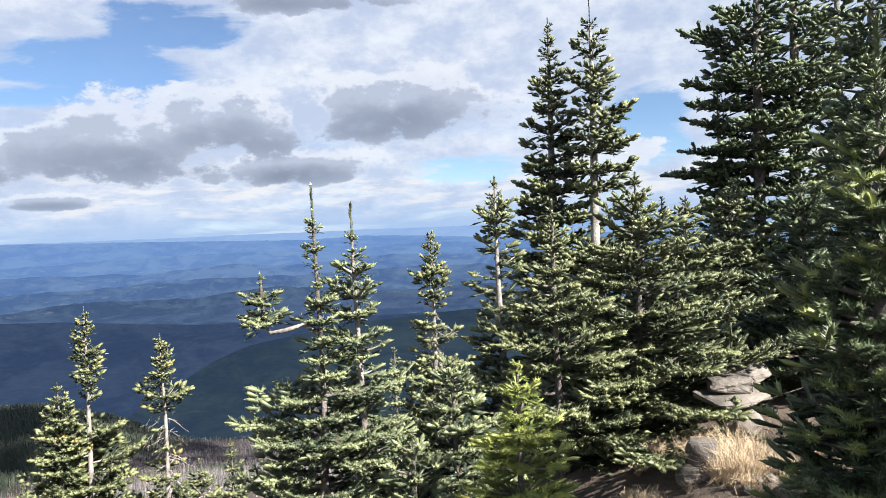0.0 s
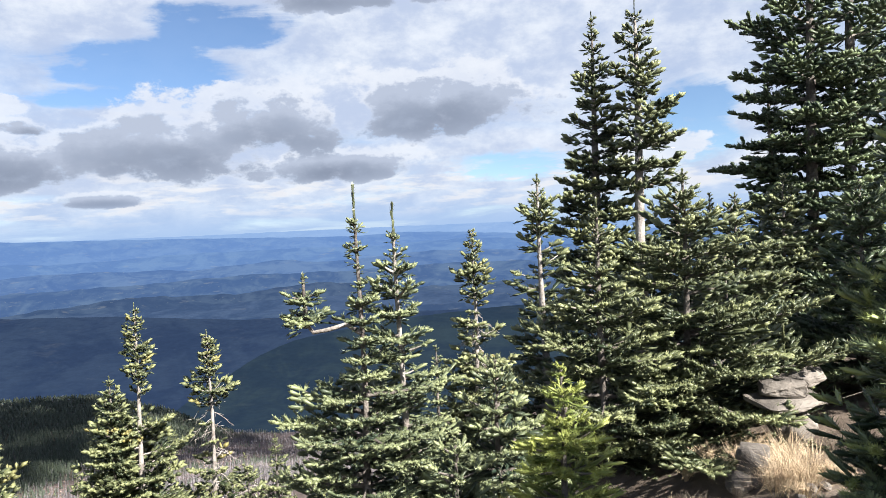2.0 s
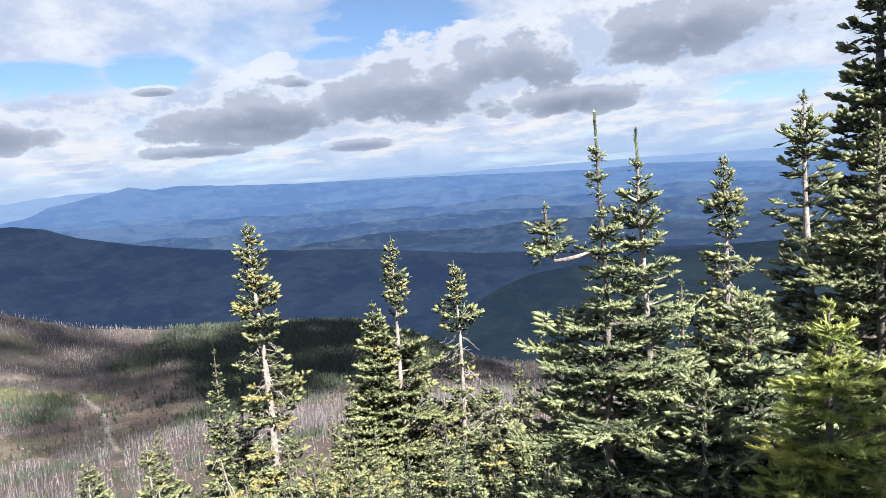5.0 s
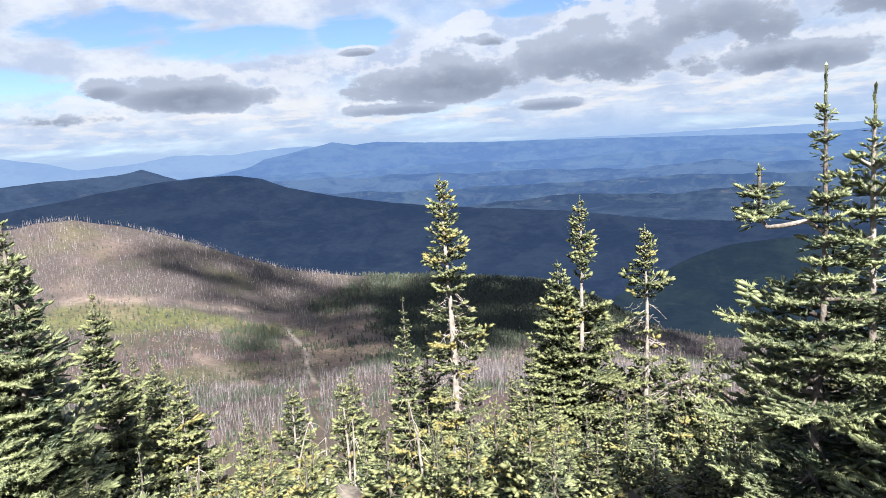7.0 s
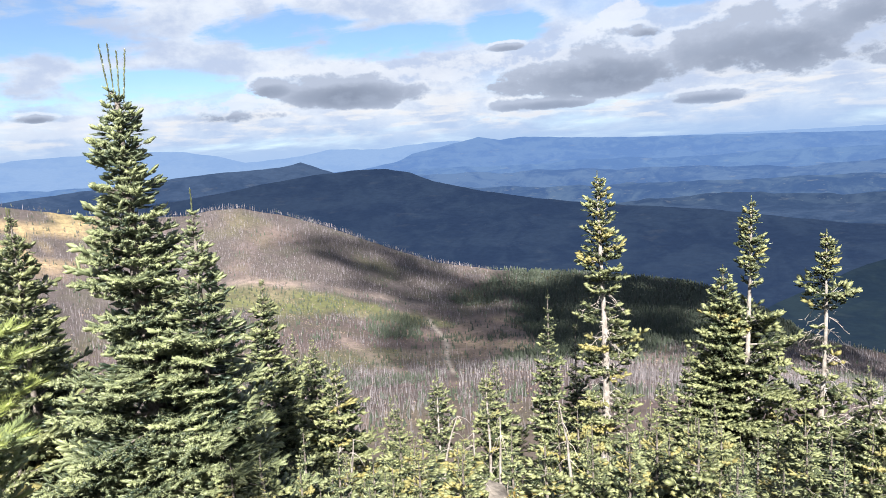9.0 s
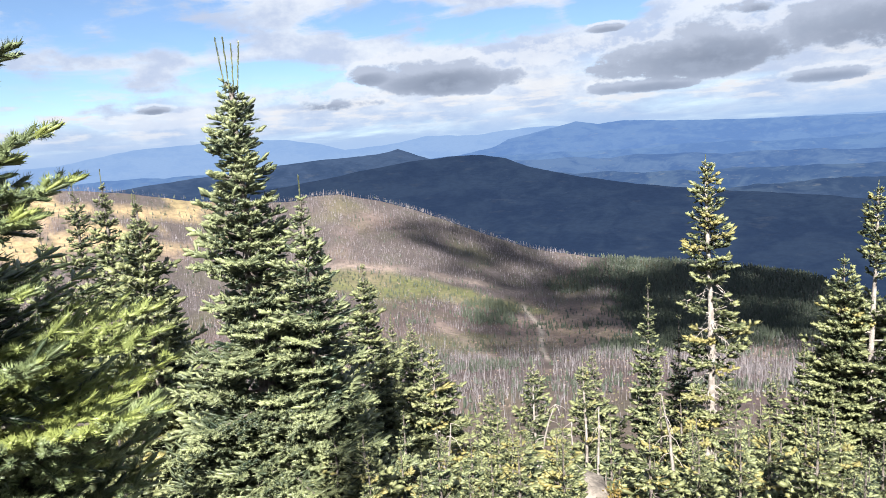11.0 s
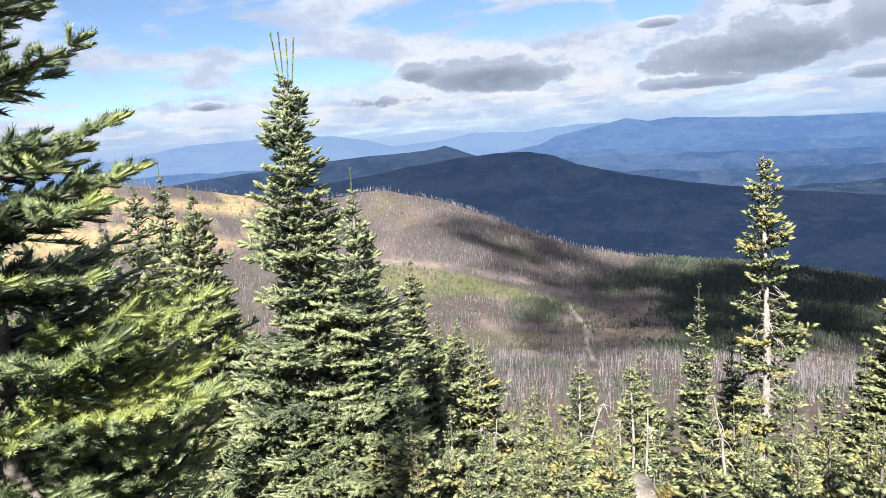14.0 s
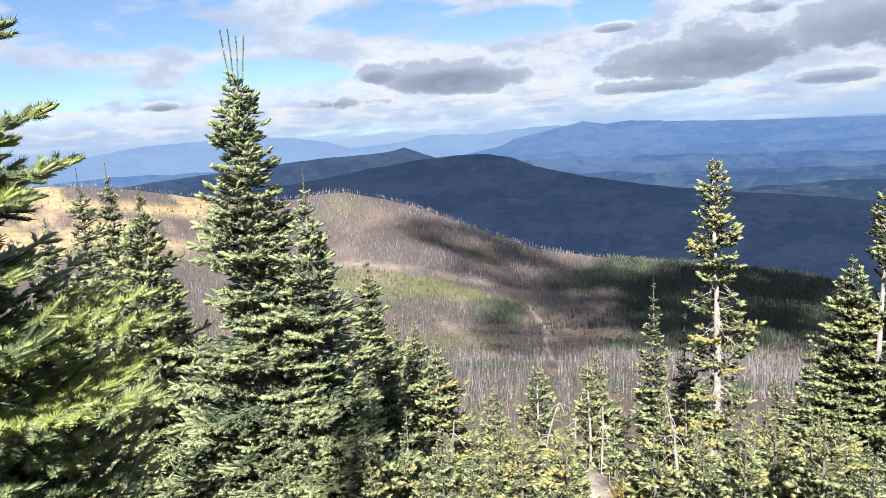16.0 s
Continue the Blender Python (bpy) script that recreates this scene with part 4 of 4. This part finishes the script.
fir(-5.86, 10.27, -0.42, 0.7, 0.136, "pale fir close beside a taller one", k=8, leader=0.2, seed=22, whorl=0.157, dens=1.0, prof=[(0.03, 0.08), (0.2, 0.35), (0.5, 0.6), (1, 0.8)], tint=0.56)
fir(-4.55, 10.90, 0.15, 0.7, 0.136, "sparse fir with bare grey limbs", k=8, power=0.5, leader=0.1, seed=23, dead=[(0.25, 0.6, 25, 0.35)], bark=PALE_BARK, gold=0.1, whorl=0.157, dens=1.0, prof=[(0.02, 0.06), (0.09, 0.2), (0.2, 0.28), (0.27, 0.55), (0.36, 0.35), (0.48, 0.55), (1, 0.6)], bare=[(0.33, 0.48, 0.7), (0.48, 1, 0.4)], skip=0.2, open_from=0.2, tint=0.56)
fir(-7.49, 9.32, 1.16, 0.8, 0.137, "tall weathered fir with a white trunk and golden boughs", k=8, power=0.42, leader=0.2, seed=24, skip=0.05, bark=PALE_BARK, trunk=0.085, lean=(-0.12, 0.05), whorl=0.159, dens=1.0, prof=[(0.03, 0.08), (0.1, 0.26), (0.2, 0.4), (0.29, 0.48), (0.47, 0.42), (0.53, 0.75), (0.6, 0.6), (0.8, 0.55), (1, 0.6)], open_from=0.2, bare=[(0.28, 1.0, 0.3)], per=6, dead=[(0.35, 0.98, 75, 0.42)], tint=0.48, gold=0.14, gold_band=(0.5, 0.8, 0.35))
fir(-8.88, 10.21, -1.97, 0.6, 0.175, "dark fir behind the weathered fir", k=6, seed=25, tint=0.3, whorl=0.177, dens=1.0)
fir(-10.46, 15.88, -4.56, 0.5, 0.240, "small pointed fir on the slope", k=6, seed=26, leader=0.2, whorl=0.243, dens=1.0, tint=0.6)
fir(-19.88, 21.61, -4.44, 1.3, 0.363, "dark narrow spired fir down the slope", k=6, power=0.85, seed=27, tint=0.35, leader=0.4, whorl=0.367, dens=1.0)
fir(-2.66, 8.24, -0.79, 0.5, 0.141, "small fir on the slope", k=8, seed=28, leader=0.1, whorl=0.164, dens=1.0)
fir(-2.9, 7.9, -1.0, 0.75, 0.138, "bushy fir with some bare grey twigs", k=8, seed=29, dead=[(0.2, 0.7, 20, 0.4)], tint=0.5, whorl=0.160, dens=1.0)
fir(-3.30, 7.26, -1.32, 0.4, 0.133, "young fir with a straight leader", k=8, seed=30, leader=0.2, tint=0.6, whorl=0.155, dens=1.0)
fir(-14.23, 12.66, -4.45, 0.98, 0.240, "pale fir on the lower slope", k=6, seed=31, leader=0.3, tint=0.75, gold=0.1, bark=PALE_BARK, bare=[(0.5, 1, 0.5)], whorl=0.243, open_from=0.25, dens=1.0)
fir(-16.17, 14.90, -5.09, 1.25, 0.276, "fir on the lower slope", k=6, seed=32, leader=0.3, tint=0.67, whorl=0.278, dens=1.0)
fir(-15.10, 11.57, -4.55, 1.2, 0.240, "fir with a leaning bare grey trunk below", k=6, seed=33, leader=0.3, tint=0.62, bark=PALE_BARK, bare=[(0.6, 1, 0.5)], whorl=0.243, open_from=0.25, dens=1.0)
fir(-21.89, 14.57, -8.00, 0.9, 0.327, "small pale fir down the slope", k=6, seed=34, tint=0.72, whorl=0.330, dens=1.0)
fir(-11.92, 6.51, -2.39, 1.17, 0.176, "fir with a bare lower stem on the slope", k=6, seed=35, leader=0.1, tint=0.67, bark=PALE_BARK, gold=0.1, whorl=0.178, open_from=0.45, dens=1.0)
fir(-14.81, 7.59, -2.61, 1.1, 0.213, "dark fir in the slope stand", k=6, seed=36, leader=0.2, tint=0.52, whorl=0.215, dens=1.0)
fir(-15.91, 7.66, -2.67, 0.98, 0.224, "dark fir in the slope stand", k=6, seed=37, leader=0.2, tint=0.52, whorl=0.226, dens=1.0)
fir(-11.94, 5.17, -0.53, 1.2, 0.170, "pointed green fir beside the great fir", k=6, seed=38, leader=0.1, tint=0.57, whorl=0.172, dens=1.0)
fir(-6.96, 1.72, 2.74, 1.5, 0.112, "great dense blue-green fir with several leading shoots", k=8, power=1.0, leader=0.52, lead_n=4, seed=139, mat=BLUE_NEEDLES, trunk=0.11, tint=0.5, skip=0.04, whorl=0.118, prof=[(0.09, 0.11), (0.13, 0.21), (0.18, 0.27), (0.28, 0.39), (0.4, 0.48), (0.6, 0.74), (0.71, 0.98), (0.82, 1.2), (1, 1.35)])
fir(-6.47, 2.10, 1.42, 1.05, 0.118, "blue-green fir grown into the great fir", k=8, power=1.0, leader=0.25, seed=40, mat=BLUE_NEEDLES, whorl=0.138, dens=1.0, tint=0.5)
fir(-8.67, 0.99, 1.29, 1.1, 0.142, "green fir behind the great fir", k=8, leader=0.2, seed=41, tint=0.45, whorl=0.165, dens=1.0)
fir(-12.8, 0.65, 1.53, 1.0, 0.146, "green fir with a tall leading shoot on the slope", k=8, leader=0.4, seed=42, tint=0.5, bare=[(0.2, 0.6, 0.3)], whorl=0.169, dens=1.0)
fir(-11.47, 0.95, 1.58, 1.0, 0.132, "green fir with a narrow spire on the slope", k=8, leader=0.3, seed=43, tint=0.5, whorl=0.153, dens=1.0)
fir(-10.23, 1.17, 1.24, 1.0, 0.120, "dark green fir in the slope stand", k=8, leader=0.3, seed=44, tint=0.4, whorl=0.139, dens=1.0)
fir(-14.18, -0.42, -0.42, 1.0, 0.184, "small fir on the slope", k=6, seed=45, leader=0.2, whorl=0.186, dens=1.0, tint=0.6)
fir(-17.29, 0.21, 0.48, 1.2, 0.221, "fir on the slope below", k=6, seed=46, leader=0.2, whorl=0.222, dens=1.0, tint=0.6)
fir(-15.17, -0.78, -0.50, 1.0, 0.196, "small fir on the slope", k=6, seed=47, leader=0.2, whorl=0.198, dens=1.0, tint=0.6)
# Gold on tips and lower boughs puts the light on them into the needles.
fir(-2.62, -0.42, 3.4, 0.76, 0.075, "near fir with dark shaded boughs and bright tips", seed=48, mat=DEEP_NEEDLES, whorl=0.17, clip_low=0.4, per=5, skip=0.0, tip_gold=0.35, aim=1.08, prof=[(0, 0.04), (0.2, 0.16), (0.35, 0.29), (0.5, 0.42), (0.6, 0.5), (0.75, 0.7), (1, 0.7)], gold_band=(0.6, 1.0, 0.4), k=62, dens=0.85, trunk=0.036, tint=0.6)
fir(-10.64, 15.85, -4.48, 0.5, 0.243, "small pointed fir on the slope", k=6, seed=49, whorl=0.244, dens=1.0, tint=0.6)
fir(-6.15, 9.75, -1.81, 0.7, 0.132, "fir on the slope", k=8, seed=50, whorl=0.153, dens=1.0)
fir(-15.73, 10.55, -5.22, 0.7, 0.239, "pale fir on the lower slope", k=6, seed=51, tint=0.72, whorl=0.242, dens=1.0)


# unseen firs added behind the path to shade the near grove
fir(2.75, 1.15, 2.9, 1.25, 0.24, "tall unseen fir added to shade the near grove", k=3, seed=60, tint=0.35, whorl=0.24, power=0.4)
fir(2.4, 0.6, 2.4, 1.1, 0.24, "tall unseen fir added to shade the near grove", k=3, seed=61, tint=0.35, whorl=0.24, power=0.4)


# young firs that fill the slope
def understory():
    rng = np.random.RandomState(77)
    label = "young green fir in the thicket on the slope"
    close = [fir(0, 0, 1.6, 0.62, 0.165, label, k=6, dens=0.8, per=5, skirt=0.08, seed=90 + i, base=0.0, tint=0.58 + 0.08 * i, gold=0.03 + 0.03 * i, power=0.95, whorl=0.22, mat=(BLUE_NEEDLES, NEEDLES, NEEDLES)[i], leader=0.1) for i in range(3)]
    lower = [fir(0, 0, 2.4, 0.7, 0.30, label, k=6, seed=95 + i, base=0.0, tint=0.55 + 0.06 * i, gold=0.04 * i, skirt=0.25, power=0.75, whorl=0.38, leader=0.2) for i in range(2)]
    placed = []
    for i in range(1800):
        near = i % 2 == 0
        az, r = (rng.uniform(-4, 98), rng.uniform(5.2, 12)) if near else (rng.uniform(12, 98), math.sqrt(rng.uniform(12 ** 2, 36 ** 2)))
        x, y = -math.sin(radians(az)) * r, math.cos(radians(az)) * r
        g = at_ground(x, y)
        limit = np.interp(az, [-5, 10, 16, 24, 34, 50, 62, 70, 80, 90, 100], [-14, -17, -18, -21.5, -22, -23, -20, -15, -13, -14, -14])
        room = EYE + r * math.tan(radians(limit)) - g
        h = min(rng.uniform(0.7, 2.0) if near else rng.uniform(1.5, 4.0), room)
        if h < 0.4 or (46 < az < 53 and r < 11.6) or any((x - a) ** 2 + (y - b) ** 2 < (0.045 * r + 0.1) ** 2 for a, b in placed):
            continue
        placed.append((x, y))
        kind, full = (close[rng.randint(3)], 1.6) if near else (lower[rng.randint(2)], 2.4)
        s = h / full
        copy_thing(kind, pose(x, y, g - 0.05, 0, 0, rng.uniform(0, 360)) @ Matrix.Diagonal((s * rng.uniform(1.0, 1.35), s * rng.uniform(1.0, 1.35), s, 1)))
        if len(placed) >= 100:
            break
    for i in range(700):
        az, r = rng.uniform(10, 72), rng.uniform(5.0, 11.0)
        x, y = -math.sin(radians(az)) * r, math.cos(radians(az)) * r
        g = at_ground(x, y)
        h = min(rng.uniform(0.6, 2.6), EYE - r * math.tan(radians(np.interp(az, [10, 20, 34, 50], [19.5, 21.0, 21.5, 22]) + rng.uniform(-1.8, 2.0))) - g)
        if h < 0.35 or (43.5 < az < 51.5 and r < 10.6) or any((x - a) ** 2 + (y - b) ** 2 < 0.2 for a, b in placed):
            continue
        placed.append((x, y))
        copy_thing(close[rng.randint(3)], pose(x, y, g - 0.05, 0, 0, rng.uniform(0, 360)) @ Matrix.Diagonal((h * 0.56, h * 0.56, h / 1.6, 1)))
        if len(placed) >= 190:
            break
    for i in range(14):
        az, r = rng.uniform(15, 33), rng.uniform(3.7, 5.4)
        x, y = -math.sin(radians(az)) * r, math.cos(radians(az)) * r
        g = at_ground(x, y)
        h = max(min(rng.uniform(0.4, 0.7), EYE - r * math.tan(radians(23.5)) - g), 0.22)
        copy_thing(close[rng.randint(3)], pose(x, y, g - 0.04, 0, 0, rng.uniform(0, 360)) @ Matrix.Diagonal((h * 0.8, h * 0.8, h / 1.6, 1)))
    for o in close + lower:
        for c in (*o.children_recursive, o):
            bpy.data.objects.remove(c)


understory()


# ---- rocks, grass and the dirt path ----
def rock(x, y, w, d, h, label, seed, lift=0.0, turn=0.0, slab=False, name="boulder", z=None):
    rng = np.random.RandomState(seed)
    bm = bmesh.new()
    for i in range(44):
        p = rng.normal(0, 1, 3)
        p = p / max(abs(p)) * rng.uniform(0.86, 1.0) if slab else p / np.linalg.norm(p) * rng.uniform(0.8, 1.05)
        bm.verts.new(p * 0.5)
    hull = bmesh.ops.convex_hull(bm, input=bm.verts[:])
    bmesh.ops.delete(bm, geom=[v for v in bm.verts if not v.link_faces], context="VERTS")
    bmesh.ops.bevel(bm, geom=bm.edges[:], offset=0.035, segments=1, affect="EDGES")
    bmesh.ops.triangulate(bm, faces=bm.faces[:])
    bmesh.ops.subdivide_edges(bm, edges=bm.edges[:], cuts=2, use_grid_fill=True)
    off = Vector((seed * 3.1, seed * 1.7, 0))
    for v in bm.verts:
        q = noise.noise(v.co * 4 + off) * 0.07 + noise.noise(v.co * 11 + off) * 0.03
        v.co = v.co * (1 + q)
        v.co = Vector((v.co.x * w, v.co.y * d, v.co.z * h))
    me = bpy.data.meshes.new(name)
    bm.to_mesh(me), bm.free()
    me.materials.append(ROCK)
    ob = tagged(new(name, me), label, "rock")
    ob.matrix_basis = pose(x, y, at_ground(x, y) + h * 0.28 + lift if z is None else z, 4, -5, turn)
    return ob


rock(-7.76, 6.68, 0.86, 0.7, 0.66, "pale weathered boulder among shrubs", 1, lift=-0.12)
rock(1.68, 4.02, 0.30, 0.30, 0.30, "dark boulder under the rock slabs", 26, z=0.39, turn=30)
rock(1.64, 3.97, 0.38, 0.3, 0.07, "flat grey rock slab on a boulder", 2, z=0.54, slab=True, turn=10, name="rock_slab")
rock(1.64, 4.02, 0.26, 0.24, 0.09, "flat pale rock slab on a stack", 3, z=0.605, slab=True, turn=-15, name="rock_slab")
rock(1.79, 4.14, 0.30, 0.24, 0.09, "flat pale rock slab on a stack", 4, z=0.64, slab=True, turn=35, name="rock_slab")
rock(1.28, 3.54, 0.17, 0.16, 0.24, "rough angular grey rock beside the grass", 25, slab=True, turn=55)
rock(1.20, 3.50, 0.12, 0.11, 0.12, "rough angular grey rock beside the grass", 27, slab=True, turn=20)
rock(1.27, 3.08, 0.13, 0.11, 0.09, "rough grey stone on the dirt", 28, slab=True, turn=70)
scatter = np.random.RandomState(15)
for i in range(30):
    a, r = radians(scatter.uniform(-31, -14)), scatter.uniform(2.9, 4.1)
    s = scatter.uniform(0.03, 0.10)
    rock(-math.sin(a) * r, math.cos(a) * r, s, s * 0.8, s * 0.6, "small loose stone on the dirt", 30 + i, turn=40 * i, name="stone")


def grass_tuft(label, blades, height, spread, seed, mat):
    rng = np.random.RandomState(seed)
    buf = Buf()
    for i in range(blades):
        a, q = rng.uniform(0, 6.28), spread * math.sqrt(rng.uniform())
        foot = np.array([math.cos(a) * q * 0.4, math.sin(a) * q * 0.4, -0.02])
        out = np.array([math.cos(a), math.sin(a), 0]) * q + rng.normal(0, 0.06, 3)
        h = height * rng.uniform(0.5, 1.1)
        s = np.array([-math.sin(a), math.cos(a), 0]) * 0.0011
        mid = foot + out * 0.35 + [0, 0, h * 0.6]
        tip = foot + out * 1.1 + [0, 0, h * rng.uniform(0.75, 1.0)]
        buf.add([foot - s, foot + s, mid - s, mid + s, tip], [[0, 1, 3], [0, 3, 2], [2, 3, 4]])
    return tagged(new("grass_tuft", buf.mesh("grass_tuft", mat)), label, "grass", "dry grass by the path")


tufts = [grass_tuft("tuft of dry straw-coloured grass", 80, 0.2, 0.16, 60 + i, STRAW) for i in range(3)]
rng = np.random.RandomState(5)
for i in range(30):
    x, y = 1.47 + rng.normal(0, 0.09), 3.50 + rng.normal(0, 0.16)
    s = rng.uniform(0.45, 1.15)
    m = pose(x, y, at_ground(x, y), rng.uniform(-12, 12), rng.uniform(-12, 12), rng.uniform(0, 360)) @ Matrix.Scale(s, 4)
    if i < 3:
        tufts[i].matrix_basis = m
    else:
        copy_thing(tufts[i % 3], m)


def shrub(x, y, w, h, label, seed):
    rng = np.random.RandomState(seed)
    root = tagged(new("shrub"), label, "shrub", "autumn shrubs on the slope")
    root.location = (x, y, at_ground(x, y))
    leaves, stems = Buf(), Buf()
    for i in range(46):
        a, q = rng.uniform(0, 6.28), w * math.sqrt(rng.uniform())
        tip = np.array([math.cos(a) * q, math.sin(a) * q, h * rng.uniform(0.5, 1.0)])
        tube(stems, [[0, 0, -0.05], tip * [0.5, 0.5, 0.6], tip], [0.008, 0.005, 0.002], 3)
        n = 16
        P = tip * rng.uniform(0.5, 1.05, (n, 1)) + rng.normal(0, 0.05, (n, 3))
        D, E2 = unit_rows(rng.normal(0, 1, (n, 3))) * 0.028, unit_rows(rng.normal(0, 1, (n, 3))) * 0.016
        v = np.stack([P - D, P + E2, P + D, P - E2], 1)
        f = (np.arange(n) * 4)[:, None, None] + np.array([[0, 1, 2], [0, 2, 3]])
        leaves.add(v, f, np.repeat(rng.uniform(0, 1, n), 4), np.repeat(rng.uniform(0, 0.7, n), 4))
    part("stems", stems, TWIG, root)
    part("leaves", leaves, SHRUB, root)


for i in range(18):
    a = rng.uniform(34, 47) if i % 2 else rng.uniform(52, 62)
    r = rng.uniform(8.0, 10.0)
    x, y = -math.sin(radians(a)) * r, math.cos(radians(a)) * r
    shrub(x, y, rng.uniform(0.2, 0.36), rng.uniform(0.12, 0.24), "low orange and yellow autumn shrub", 200 + i)


# ---- dead snags in the thicket ----
def snag(x, y, top, lean, seed):
    rng = np.random.RandomState(seed)
    g = at_ground(x, y) - 0.05
    root = tagged(new("dead_snag"), "bare whitish dead sapling leaning in the thicket", "dead tree", "dead saplings on the slope")
    root.location = (x, y, g)
    s = np.linspace(0, 1, 7)[:, None]
    P = np.array([0, 0, top - g]) * s + np.array([*lean, 0]) * s ** 2.5 + rng.normal(0, 0.015, (7, 3)) * s
    stem = Buf()
    tube(stem, P, np.linspace(0.034, 0.008, 7), 6)
    part("stem", stem, PALE_BARK, root, smoothed=True)
    for i in range(14):
        a, q = rng.uniform(0, 6.28), rng.randint(2, 7)
        out = np.array([math.cos(a), math.sin(a), -0.9]) * rng.uniform(0.12, 0.3)
        twig = Buf()
        tube(twig, [P[q], P[q] + out * 0.5 + [0, 0, 0.05], P[q] + out], [0.006, 0.004, 0.0015], 3)
        part("twig", twig, DEAD_TWIG, root)


for x, y, top, lean, seed in [(-8.35, 6.27, -2.51, (0.18, 0.2), 400), (-7.59, 6.25, -2.52, (0, 0.05), 401), (-8.05, 7.23, -2.73, (0.05, 0), 402), (-6.31, 6.96, -1.94, (-0.1, -0.1), 403), (-8.56, 4.69, -2.42, (0.1, 0.1), 404)]:
    snag(x, y, top, lean, seed)


# ---- dry weeds on the dirt beside the path ----
def weed(x, y, h, seed):
    rng = np.random.RandomState(seed)
    buf = Buf()
    for i in range(26):
        a, q = rng.uniform(0, 6.28), rng.uniform(0.2, 1.0)
        mid = np.array([math.cos(a) * q * 0.4, math.sin(a) * q * 0.4, 0.55]) * h
        tip = np.array([math.cos(a) * q, math.sin(a) * q, rng.uniform(0.6, 1.0)]) * h + rng.normal(0, 0.01, 3)
        tube(buf, [[0, 0, -0.02], mid, tip], [0.0022, 0.0016, 0.0008], 3)
        for j in range(4):
            b = mid + (tip - mid) * rng.uniform(0, 1)
            tube(buf, [b, b + rng.normal(0, 0.3, 3) * h * 0.4, b + rng.normal(0, 0.3, 3) * h * 0.5 + [0, 0, 0.02]], [0.0013, 0.001, 0.0006], 3)
    ob = tagged(new("dry_weed", buf.mesh("dry_weed", STRAW if seed % 3 else TWIG)), "dry twiggy weed on the dirt", "weed", "dry weeds by the path")
    ob.location = (x, y, at_ground(x, y))


for i in range(40):
    a, r = radians(scatter.uniform(-31, -13)), scatter.uniform(2.9, 4.2)
    weed(-math.sin(a) * r, math.cos(a) * r, scatter.uniform(0.05, 0.13), 300 + i)
